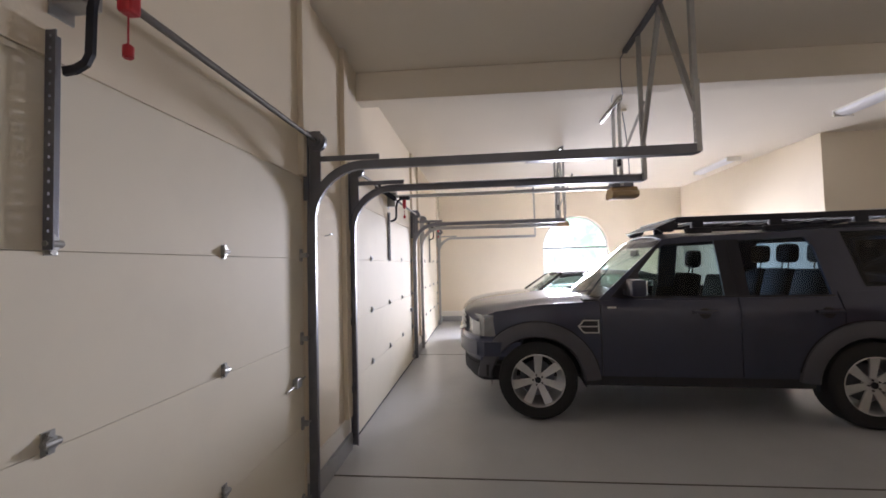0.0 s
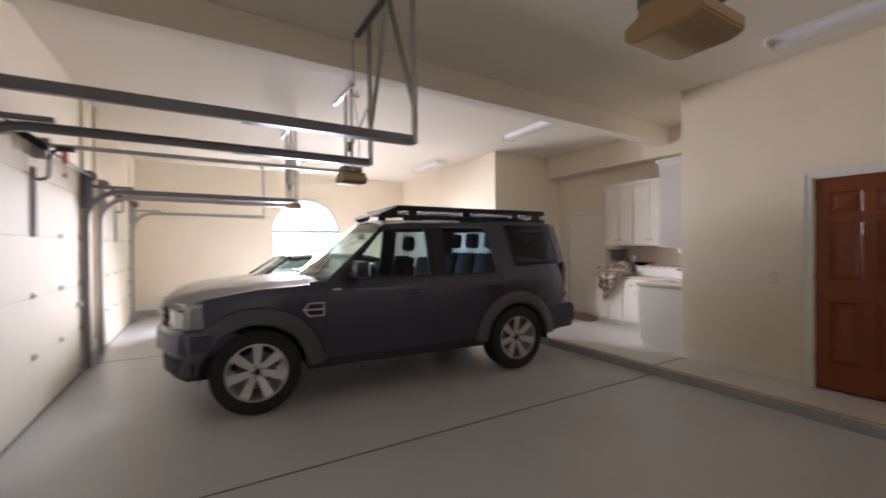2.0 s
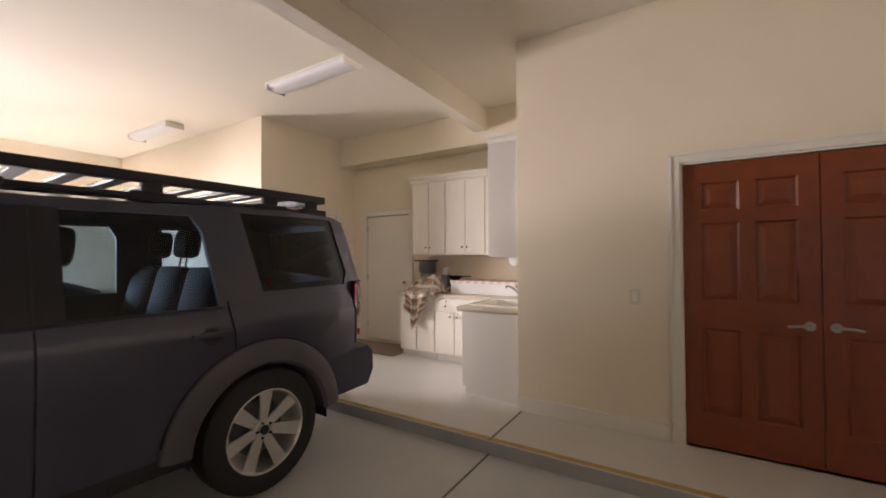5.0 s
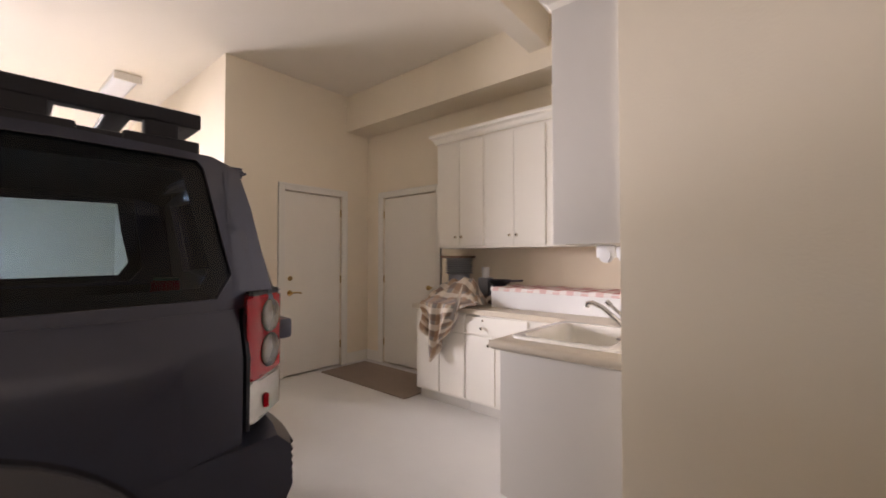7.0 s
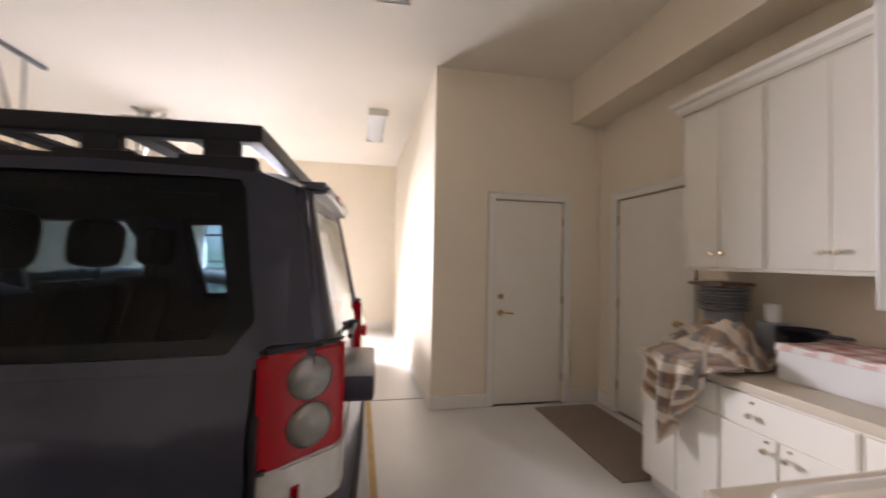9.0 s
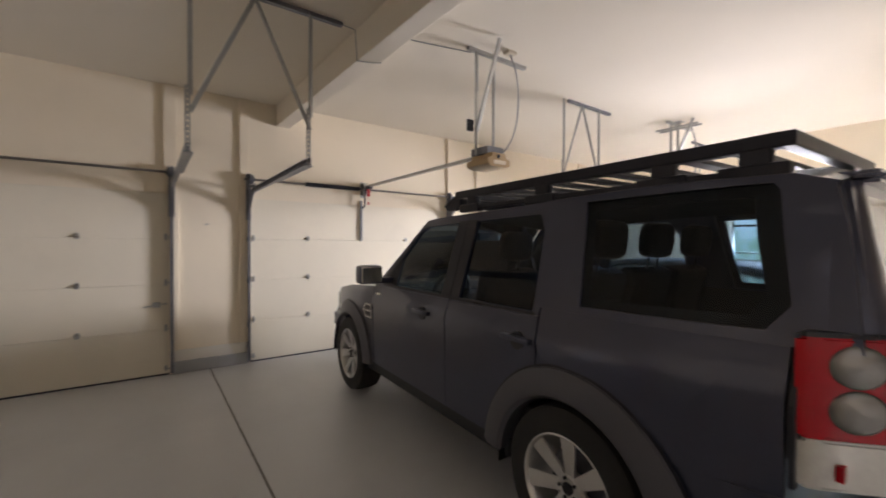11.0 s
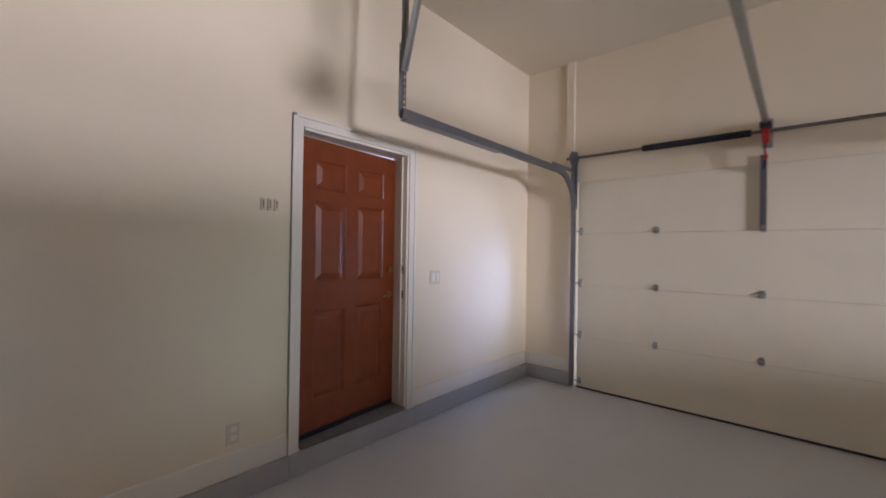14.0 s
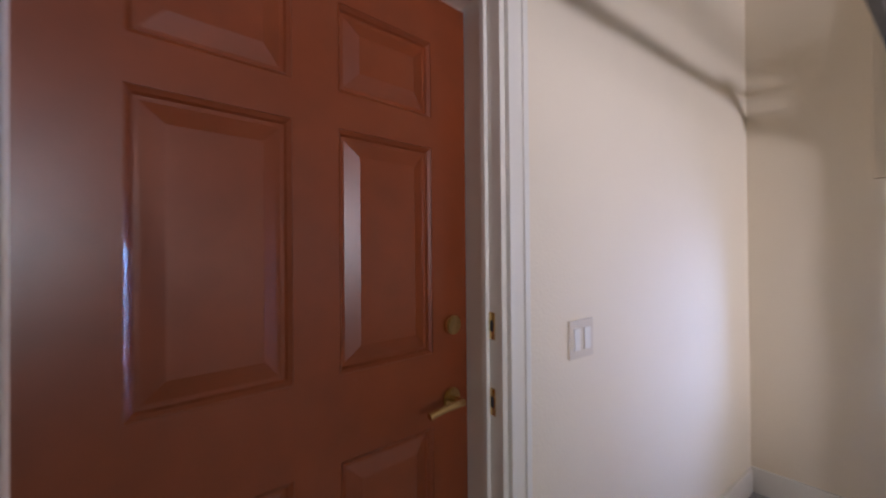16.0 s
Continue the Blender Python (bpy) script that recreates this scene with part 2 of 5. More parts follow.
# ---- the large four-wheel drive ----
PAINT = shader("grey_brown_metallic_paint", (0.047, 0.053, 0.088), 0.34, 0.45, var=0.06, scale=3, bump=0.0, coat=0.55, stain=0.15, stain_scale=2.5)
FLARE = shader("satin_arch_paint", (0.085, 0.085, 0.10), 0.5, 0.25, var=0.06, scale=6, bump=0.01, coat=0.15)
RUBBER = shader("tyre_rubber", (0.018, 0.018, 0.019), 0.8, var=0.2, scale=30, bump=0.05, bscale=120)
ALLOY = shader("silver_alloy", (0.70, 0.70, 0.69), 0.32, 0.85, var=0.06, scale=10, bump=0.01, stain=0.2, stain_scale=8)
DARKTRIM = shader("dark_interior_trim", (0.02, 0.021, 0.027), 0.7, var=0.15, scale=20, bump=0.03, bscale=150)
LEATHER = shader("charcoal_seat_leather", (0.007, 0.007, 0.008), 0.8, var=0.12, scale=14, bump=0.03, bscale=90, spec=0.08)
LAMPRED = shader("red_lamp_lens", (0.42, 0.003, 0.011), 0.16, var=0.05, bump=0, coat=0.15, spec=0.35)
LAMPCLEAR = shader("clear_lamp_lens", (0.58, 0.57, 0.54), 0.15, 0.4, var=0.15, scale=25, bump=0.02, bscale=90, coat=0.6)
AMBER = shader("amber_lens", (0.30, 0.07, 0.03), 0.2, var=0.1, bump=0)
HEADLENS = shader("headlamp_glass", (0.36, 0.36, 0.35), 0.14, 0.5, var=0.25, scale=14, bump=0.02, bscale=50, coat=0.6)
LENSGREY = shader("ribbed_lamp_glass", (0.22, 0.215, 0.205), 0.18, 0.6, var=0.10, scale=18, bump=0.02, bscale=60, coat=0.5)
SMOKED = glass_shader("privacy_glass", (0.36, 0.46, 0.54), ior=1.42)
TINTED = glass_shader("green_tinted_glass", (0.58, 0.69, 0.68), ior=1.42)
WSGLASS = glass_shader("windscreen_glass", (0.62, 0.72, 0.68))


def bow(x, y):
    """The rounding of the car's nose and tail in plan."""
    k = min(1.0, abs(y) / 0.95)
    if x > 2.9:
        x -= 0.32 * k ** 3 * (x - 2.9) / 0.8
    if x < -0.7:
        x += 0.13 * k ** 5 * (-0.7 - x) / 0.35
    return x


def half_width(x, z):
    w = 0.895 + 0.012 * min(1, max(0, (z - 0.5) / 0.45))
    if z > 1.04:
        w = 0.907 - (min(z, 1.21) - 1.04) * 0.34
    if z > 1.21:
        w = 0.849 - (z - 1.21) * 0.30
    if x > 2.6:
        w -= 0.09 * ((x - 2.6) / 0.9) ** 2
    if x < -0.3:
        w -= 0.25 * (-0.3 - x) ** 2
    return w


def side_panel(loops, sign, thick=0.02, inset=0.0, bm=None):
    """A panel of the car's side from outlines in its length and height, curved with the body."""
    b = bmesh.new()
    edges = []
    for loop in loops:
        vs = [b.verts.new((x, 0, z)) for x, z in loop]
        edges += [b.edges.new((vs[i], vs[(i + 1) % len(vs)])) for i in range(len(vs))]
    bmesh.ops.triangle_fill(b, edges=edges, use_beauty=True)
    for x in (-0.9, -0.75, -0.6, -0.3, 0.0, 2.6, 2.8, 3.0, 3.15, 3.3):
        bmesh.ops.bisect_plane(b, geom=b.verts[:] + b.edges[:] + b.faces[:], plane_co=(x, 0, 0), plane_no=(1, 0, 0))
    for z in (1.04, 1.1):
        bmesh.ops.bisect_plane(b, geom=b.verts[:] + b.edges[:] + b.faces[:], plane_co=(0, 0, z), plane_no=(0, 0, 1))
    for v in b.verts:
        v.co.y = sign * (half_width(v.co.x, v.co.z) - inset)
    if thick:
        g = bmesh.ops.extrude_face_region(b, geom=b.faces[:])
        bmesh.ops.translate(b, verts=[v for v in g["geom"] if isinstance(v, bmesh.types.BMVert)], vec=(0, -sign * thick, 0))
    return join(bm, b)


def arc(cx, cz, r, a0, a1, n=14):
    return [(cx + r * math.cos(radians(a0 + (a1 - a0) * i / n)), cz + r * math.sin(radians(a0 + (a1 - a0) * i / n))) for i in range(n + 1)]


def lathe(profile, n=40, bm=None):
    """A ring turned about the Y axis from pairs of radius and y."""
    b = bmesh.new()
    rings = [[b.verts.new((r * math.cos(2 * math.pi * i / n), y, r * math.sin(2 * math.pi * i / n))) for i in range(n)] for r, y in profile]
    for k in range(len(rings)):
        a, c = rings[k], rings[(k + 1) % len(rings)]
        for i in range(n):
            b.faces.new((a[i], a[(i + 1) % n], c[(i + 1) % n], c[i]))
    return join(bm, b)


def wheel(parent, x, y, sign, R=0.383, rim_r=0.262, spokes=7, name="wheel"):
    """A wheel whose outer face looks to the side given by sign."""
    m = Matrix.Translation((x, y, R)) @ (Matrix() if sign > 0 else Matrix.Rotation(math.pi, 4, "Z"))
    tyre = part(name, lathe([(rim_r - 0.005, -0.12), (rim_r + 0.03, -0.127), (R - 0.035, -0.125), (R - 0.008, -0.105), (R, -0.06), (R, 0.06), (R - 0.008, 0.105), (R - 0.035, 0.125), (rim_r + 0.03, 0.127), (rim_r - 0.005, 0.12)], 48), RUBBER, parent, "black rubber tyre on a silver alloy rim", m, True)
    rim = lathe([(rim_r, 0.118), (rim_r - 0.012, 0.122), (rim_r - 0.022, 0.108), (rim_r - 0.028, 0.02), (rim_r - 0.06, -0.1), (rim_r + 0.0, -0.115)], 48)
    for i in range(spokes):
        a = 2 * math.pi * i / spokes
        b = bmesh.new()
        pts = [(0.035, -0.028, 0.075), (rim_r - 0.015, -0.046, 0.108), (rim_r - 0.015, 0.046, 0.108), (0.035, 0.028, 0.075)]
        front = [b.verts.new((px, py_, pz)) for px, pz, py_ in pts]
        back = [b.verts.new((px, py_ - 0.028, pz * 0.8)) for px, pz, py_ in pts]
        b.faces.new(front)
        b.faces.new(back[::-1])
        for j in range(4):
            b.faces.new((front[j], front[(j + 1) % 4], back[(j + 1) % 4], back[j]))
        bmesh.ops.bevel(b, geom=b.edges[:], offset=0.006, segments=2, affect="EDGES")
        b.transform(Matrix.Rotation(a + 0.2, 4, "Y"))
        join(rim, b)
    rod((0, 0.02, 0), (0, 0.088, 0), 0.062, 20, rim, bevel=0.006)
    part("rim", rim, ALLOY, tyre, "silver seven-spoke alloy rim", smooth=True)
    caps = rod((0, 0.08, 0), (0, 0.094, 0), 0.03, 16)
    for i in range(5):
        a = 2 * math.pi * i / 5
        rod((0.048 * math.cos(a), 0.08, 0.048 * math.sin(a)), (0.048 * math.cos(a), 0.097, 0.048 * math.sin(a)), 0.009, 6, caps)
    part("hub_cap", caps, DARKTRIM, tyre)
    part("brake_disc", rod((0, -0.02, 0), (0, 0.005, 0), 0.17, 28), DARKSTEEL, tyre)
    return tyre


def tapered(x0, y0, z0, x1, y1, z1, bevel=0.02, cuts=7, bm=None):
    """A rounded box whose nose or tail follows the car's plan curve."""
    b = box(x0, y0, z0, x1, y1, z1)
    bmesh.ops.bevel(b, geom=b.edges[:], offset=bevel, segments=3, affect="EDGES")
    for i in range(1, cuts):
        yy = y0 + (y1 - y0) * i / cuts
        bmesh.ops.bisect_plane(b, geom=b.verts[:] + b.edges[:] + b.faces[:], plane_co=(0, yy, 0), plane_no=(0, 1, 0))
    for v in b.verts:
        v.co.x = bow(v.co.x, v.co.y)
    return join(bm, b)


def skin(rows, thick=0.0, bm=None):
    """A sheet through rows of points."""
    b = bmesh.new()
    vs = [[b.verts.new(p) for p in row] for row in rows]
    for r, s in zip(vs, vs[1:]):
        for i in range(len(r) - 1):
            b.faces.new((r[i], r[i + 1], s[i + 1], s[i]))
    if thick:
        bmesh.ops.recalc_face_normals(b, faces=b.faces)
        bmesh.ops.solidify(b, geom=b.faces[:], thickness=thick)
    return join(bm, b)


def seat(parent, x, y, name="seat", w=0.5, z=0.66):
    b = box(x - 0.05, y - w / 2, z, x + 0.48, y + w / 2, z + 0.16, 0.05)
    back = box(-0.06, -w / 2 + 0.01, 0, 0.07, w / 2 - 0.01, 0.62, 0.055)
    back.transform(Matrix.Translation((x, y, z + 0.1)) @ Matrix.Rotation(radians(-14), 4, "Y"))
    join(b, back)
    s = part(name, b, LEATHER, parent, smooth=True)
    h = bmesh.new()
    bmesh.ops.create_uvsphere(h, u_segments=20, v_segments=12, radius=1)
    for v in h.verts:
        c = [math.copysign(abs(q) ** 0.5, q) for q in v.co]
        v.co = (0.055 * c[0], 0.135 * c[1], 0.1 + 0.105 * c[2])
    h.transform(Matrix.Translation((x - 0.19, y, z + 0.77)) @ Matrix.Rotation(radians(-6), 4, "Y"))
    rod((x - 0.16, y - 0.05, z + 0.66), (x - 0.185, y - 0.05, z + 0.8), 0.007, 6, h)
    rod((x - 0.16, y + 0.05, z + 0.66), (x - 0.185, y + 0.05, z + 0.8), 0.007, 6, h)
    part("headrest", h, LEATHER, s, smooth=True)


ROOFLINE = [(1.62, 1.735), (1.45, 1.75), (1.2, 1.757), (0.6, 1.77), (0.3, 1.787), (-0.3, 1.80), (-0.76, 1.792), (-0.872, 1.755)]


def lamp_block(s, z0, z1):
    """The tail lamp's prism, folded round the corner of the body."""
    plan = [(-0.82, 0.823), (-0.845, 0.812), (-0.868, 0.797), (-0.88, 0.787), (-1.01, 0.668), (-1.026, 0.645), (-1.032, 0.585), (-0.86, 0.585)]
    b = bmesh.new()
    a = [b.verts.new((x, s * y, z0)) for x, y in plan]
    c = [b.verts.new((x, s * y, z1)) for x, y in plan]
    b.faces.new(a)
    b.faces.new(c)
    n = len(plan)
    for i in range(n):
        b.faces.new((a[i], a[(i + 1) % n], c[(i + 1) % n], c[i]))
    ends = [e for e in b.edges if e.verts[0].co.z == e.verts[1].co.z]
    bmesh.ops.bevel(b, geom=ends, offset=0.009, segments=2, affect="EDGES")
    return b


def build_suv():
    car = thing("suv", "large dark grey-brown four-wheel drive with black roof rack", "car",
                m=Matrix.Translation((4.600, 5.971, 0)) @ Matrix.Rotation(radians(177.12), 4, "Z"))
    wins = {
        "front": [(2.10, 1.182), (1.70, 1.63), (1.60, 1.68), (1.15, 1.70), (1.15, 1.18)],
        "rear": [(0.945, 1.18), (0.945, 1.702), (0.36, 1.714), (0.305, 1.62), (0.262, 1.182)],
        "quarter": [(-0.02, 1.245), (0.055, 1.757), (-0.70, 1.765), (-0.725, 1.735), (-0.745, 1.6), (-0.79, 1.34), (-0.73, 1.255)],
    }
    for s in (1, -1):
        fender = [(2.28, 0.43), (2.28, 1.146), (2.9, 1.11), (3.30, 1.045), (3.32, 0.77), (3.36, 0.66), (3.345, 0.5)] + arc(2.885, 0.365, 0.46, 17.5, 162.5) + [(2.44, 0.43)]
        f = part("front_fender", side_panel([fender], s), PAINT, car, smooth=True)
        vent = bmesh.new()
        rim = [(2.295, 0.84), (2.295, 0.97), (2.44, 0.97), (2.495, 0.905), (2.44, 0.84)]
        slot = [(2.307, 0.852), (2.307, 0.958), (2.434, 0.958), (2.479, 0.905), (2.434, 0.852)]
        side_panel([rim, slot], s, 0.012, -0.008, vent)
        side_panel([[(2.307, 0.899), (2.307, 0.912), (2.477, 0.912), (2.477, 0.899)]], s, 0.012, -0.007, vent)
        part("side_vent", vent, ALLOY, f, "silver side vent frame")
        part("vent_mesh", side_panel([slot], s, 0.006, -0.003), BLACKPLASTIC, f)
        door = part("front_door", side_panel([[(1.048, 0.43), (1.048, 1.161), (2.2, 1.150), (2.272, 1.147), (2.272, 0.43)]], s), PAINT, car, smooth=True)
        rear = part("rear_door", side_panel([[(1.04, 0.43), (1.04, 1.161), (0.222, 1.166), (0.20, 1.0), (0.20, 0.78)] + arc(0, 0.365, 0.46, 62, 18, 6) + [(0.45, 0.43)]], s), PAINT, car, smooth=True)
        for d, hx in ((door, 1.35), (rear, 0.33)):
            w0 = half_width(hx, 1.02)
            h = box(hx - 0.11, s * (w0 - 0.006), 1.02, hx + 0.11, s * (w0 + 0.034), 1.052, 0.013)
            part("door_handle", h, PAINT, d, smooth=True)
            part("handle_recess", rod((hx, s * (w0 - 0.02), 1.025), (hx, s * (w0 + 0.004), 1.025), 0.05, 18), BLACKPLASTIC, d)
        part("badge", box(2.13, s * 0.87, 1.075, 2.21, s * 0.897, 1.093, 0.003), ALLOY, door, "small silver badge")
        part("rear_quarter", side_panel([[(0.192, 0.80), (0.192, 1.0), (0.212, 1.212), (-0.80, 1.212), (-0.80, 0.72), (-0.27, 0.72)] + arc(0, 0.365, 0.46, 126, 66, 8)], s), PAINT, car, smooth=True)
        upper = [(2.29, 1.152), (2.22, 1.215), (1.62, 1.735), (1.45, 1.75), (1.2, 1.757), (0.6, 1.77), (0.3, 1.787), (-0.3, 1.80), (-0.76, 1.792), (-0.86, 1.755), (-0.90, 1.6), (-0.96, 1.2125), (0.216, 1.2125), (0.224, 1.169)]
        frame_ = part("window_surround", side_panel([upper, *wins.values()], s, 0.03), PAINT, car, smooth=True)
        # Added dark liner that stops light showing through the panel gaps.
        part("gap_liner", side_panel([[(-0.86, 0.86), (-0.86, 1.235), (0.22, 1.235), (0.24, 1.175), (2.20, 1.165), (2.20, 0.86)]], s, 0.006, 0.034), DARKTRIM, car)
        # black pillar covers between the windows
        part("pillar_cover", side_panel([[(1.155, 1.178), (1.155, 1.708), (0.94, 1.711), (0.94, 1.178)]], s, 0.004, -0.004), BLACK, frame_, "black pillar trim")
        part("door_gap", side_panel([[(1.048, 1.17), (1.048, 1.716), (1.04, 1.716), (1.04, 1.17)]], s, 0.003, -0.006), DARKTRIM, frame_)
        part("pillar_cover", side_panel([[(2.17, 1.18), (1.66, 1.70), (1.64, 1.69), (2.09, 1.18)]], s, 0.004, -0.004), BLACKPLASTIC, frame_, "black pillar trim")
        part("window_strip", side_panel([[(2.11, 1.168), (2.11, 1.184), (0.25, 1.184), (0.245, 1.168)]], s, 0.004, -0.006), BLACKPLASTIC, frame_)
        part("mirror_triangle", side_panel([[(2.09, 1.184), (1.905, 1.40), (1.88, 1.40), (1.88, 1.184)]], s, 0.02, 0.004), BLACKPLASTIC, frame_)
        for key, gl in (("front", TINTED), ("rear", SMOKED), ("quarter", SMOKED)):
            cx = sum(p[0] for p in wins[key]) / len(wins[key])
            cz = sum(p[1] for p in wins[key]) / len(wins[key])
            big = [(cx + (x - cx) * 1.02, cz + (z - cz) * 1.02) for x, z in wins[key]]
            part("side_window", side_panel([big], s, 0.0, 0.012), gl, frame_, "greenish window glass")
        # black glass border of the quarter window
        inner = [(-0.06, 1.285), (-0.005, 1.705), (-0.65, 1.715), (-0.675, 1.56), (-0.72, 1.37), (-0.675, 1.295)]
        part("glass_border", side_panel([wins["quarter"], inner], s, 0.0, 0.014), BLACK, frame_)
        for cx in (0.0, 2.885):
            b = bmesh.new()
            rows = []
            for i in range(25):
                a = radians(4 + 172 * i / 24)
                rows.append([(cx + r * math.cos(a), s * (half_width(cx + r * math.cos(a), 0.8) + o), 0.365 + r * 0.99 * math.sin(a)) for r, o in ((0.436, -0.07), (0.438, 0.022), (0.458, 0.043), (0.535, 0.040), (0.586, 0.020), (0.594, -0.01))])
            skin(rows, 0, b)
            part("arch_flare", b, FLARE, car, "satin wheel-arch flare", smooth=True)
            gap = bmesh.new()
            skin([[(cx + r * math.cos(radians(a)), s * (half_width(cx + r * math.cos(radians(a)), 0.8) + o), 0.365 + r * 0.99 * math.sin(radians(a))) for r, o in ((0.588, 0.005), (0.602, 0.003))] for a in range(12, 169, 4)], 0, gap)
            part("flare_gap", gap, BLACK, car)
            liner = bmesh.new()
            skin([[(cx + 0.452 * math.cos(radians(a)), s * y, 0.365 + 0.452 * math.sin(radians(a))) for y in (0.5, 0.93)] for a in range(-5, 186, 10)], 0, liner)
            part("arch_liner", liner, BLACKPLASTIC, car)
        part("sill", box(0.42, s * 0.78, 0.335, 2.45, s * 0.882, 0.445, 0.02), DARKTRIM, car)
        # mirror
        mir = box(1.93, s * 0.955, 1.20, 2.06, s * 1.165, 1.36, 0.035)
        box(1.98, s * 0.83, 1.20, 2.05, s * 1.0, 1.25, 0.012, mir)
        mr = part("door_mirror", mir, PAINT, car, smooth=True)
        part("mirror_glass", box(1.922, s * 0.97, 1.215, 1.931, s * 1.15, 1.345, 0.004), CHROME, mr)
        # headlight
        hl = part("headlight", tapered(3.315, s * 0.50, 0.768, 3.63, s * 0.85, 1.012, 0.03), HEADLENS, car, "clear headlight", smooth=True)
        part("indicator", tapered(3.305, s * 0.80, 0.785, 3.345, s * 0.856, 1.0, 0.008), AMBER, hl, "amber side marker")
        # tail light
        tl = part("tail_light", lamp_block(s, 0.945, 1.258), LAMPRED, car, "red tail light with two round clear lenses", smooth=True)
        part("clear_section", lamp_block(s, 0.79, 0.943), LAMPCLEAR, tl, "clear lower lens", smooth=True)
        for zc in (1.036, 1.172):
            d = lathe([(0.001, -0.01), (0.066, -0.01), (0.066, 0.004), (0.062, 0.009), (0.052, 0.013), (0.03, 0.018), (0.001, 0.020)], 32)
            d.transform(Matrix.Translation((-0.945, s * 0.7275, zc)) @ Vector((-0.675, s * 0.738, 0)).to_track_quat("Z", "Y").to_matrix().to_4x4() @ Matrix.Diagonal((1.15, 1.0, 1.0, 1.0)) @ Matrix.Rotation(radians(90), 4, "X"))
            part("round_lens", d, LENSGREY, tl, "round clear lens", smooth=True)
        part("lamp_seal", lamp_block(s, 1.257, 1.274), BLACK, tl)
        part("reflector", box(-0.925, s * 0.74, 0.825, -0.905, s * 0.772, 0.875, 0.003), LAMPRED, tl)
        part("lamp_seal", side_panel([[(-0.812, 0.78), (-0.812, 1.17), (-0.826, 1.23), (-0.86, 1.268), (-0.98, 1.272), (-0.98, 1.26), (-0.866, 1.256), (-0.838, 1.222), (-0.826, 1.17), (-0.826, 0.78)]], s, 0.03, -0.003), BLACK, tl)
        for wx in (0.0, 2.885):
            wheel(car, wx, s * 0.80, s)
    # roof, bonnet, screens
    def across(x, z, crown, n=12, over=0.0):
        w = half_width(x, z) - 0.01 + over
        return [(x, w * t, z + crown * (1 - t * t)) for t in [2 * i / n - 1 for i in range(n + 1)]]
    part("roof", skin([across(x, z, 0.07) for x, z in ROOFLINE], 0.02), PAINT, car, smooth=True)
    part("headliner", skin([across(x, z - 0.05, 0.05, 6, -0.02) for x, z in ROOFLINE]), DARKTRIM, car)
    hood_rows = []
    for x, z in ((2.30, 1.150), (2.5, 1.143), (2.8, 1.122), (3.1, 1.09), (3.4, 1.055), (3.58, 1.02), (3.66, 0.975)):
        w = half_width(min(x, 3.3), 1.1) - 0.03
        row = []
        for i in range(17):
            t = 2 * i / 16 - 1
            ridge = 0.02 * math.exp(-((abs(t) - 0.62) / 0.12) ** 2)
            row.append((bow(x, w * t), w * t, z + 0.055 * (1 - t * t) - 0.02 + ridge))
        hood_rows.append(row)
    part("bonnet", skin(hood_rows, 0.02), PAINT, car, "dusty grey-brown bonnet", smooth=True)
    ws = []
    for k in range(7):
        u = k / 6
        row = []
        for i in range(13):
            t = 2 * i / 12 - 1
            z = 1.165 + (1.738 - 1.165) * u
            w = (half_width(1.6, z)) - 0.04
            row.append((2.27 - 0.64 * u + 0.14 * (1 - t * t) * (1 - 0.55 * u), w * t, z + 0.02 * (1 - t * t) * u))
        ws.append(row)
    scr = part("windscreen", skin(ws), WSGLASS, car, "slanted windscreen glass", smooth=True)
    wip = rod((2.44, -0.5, 1.185), (2.36, 0.12, 1.225), 0.008, 6)
    rod((2.43, 0.15, 1.185), (2.31, 0.68, 1.235), 0.008, 6, wip)
    part("wiper", wip, BLACKPLASTIC, scr)
    part("cowl", box(2.27, -0.82, 1.105, 2.42, 0.82, 1.16, 0.02), BLACKPLASTIC, car)
    # nose
    part("front_bumper", tapered(3.05, -0.90, 0.56, 3.71, 0.90, 0.80, 0.05, 12), PAINT, car, smooth=True)
    part("front_valance", tapered(3.22, -0.88, 0.36, 3.66, 0.88, 0.57, 0.05, 12), DARKTRIM, car, smooth=True)
    g = part("grille", tapered(3.40, -0.51, 0.80, 3.655, 0.51, 1.02, 0.02, 8), BLACKPLASTIC, car)
    for zz in (0.84, 0.90, 0.96):
        part("grille_bar", tapered(3.64, -0.49, zz, 3.69, 0.49, zz + 0.028, 0.008, 8), ALLOY, g, "silver grille bar")
    # tail
    def tail_x(z):
        return -1.005 + max(0, z - 1.2) * 0.21
    gate = bmesh.new()
    outer = [(-0.58, 0.74), (0.58, 0.74), (0.58, 1.27), (0.68, 1.285), (0.55, 1.755), (-0.55, 1.755), (-0.68, 1.285), (-0.58, 1.27)]
    hole = [(-0.49, 1.32), (0.49, 1.24), (0.46, 1.70), (-0.46, 1.70)]
    edges = []
    for loop in (outer, hole):
        vs = [gate.verts.new((0, y, z)) for y, z in loop]
        edges += [gate.edges.new((vs[i], vs[(i + 1) % len(vs)])) for i in range(len(vs))]
    bmesh.ops.triangle_fill(gate, edges=edges, use_beauty=True)
    for yy in (-0.5, 0.5, 0.0):
        bmesh.ops.bisect_plane(gate, geom=gate.verts[:] + gate.edges[:] + gate.faces[:], plane_co=(0, yy, 0), plane_no=(0, 1, 0))
    for v in gate.verts:
        v.co.x = bow(tail_x(v.co.z), v.co.y)
    g2 = bmesh.ops.extrude_face_region(gate, geom=gate.faces[:])
    bmesh.ops.translate(gate, verts=[v for v in g2["geom"] if isinstance(v, bmesh.types.BMVert)], vec=(0.03, 0, 0))
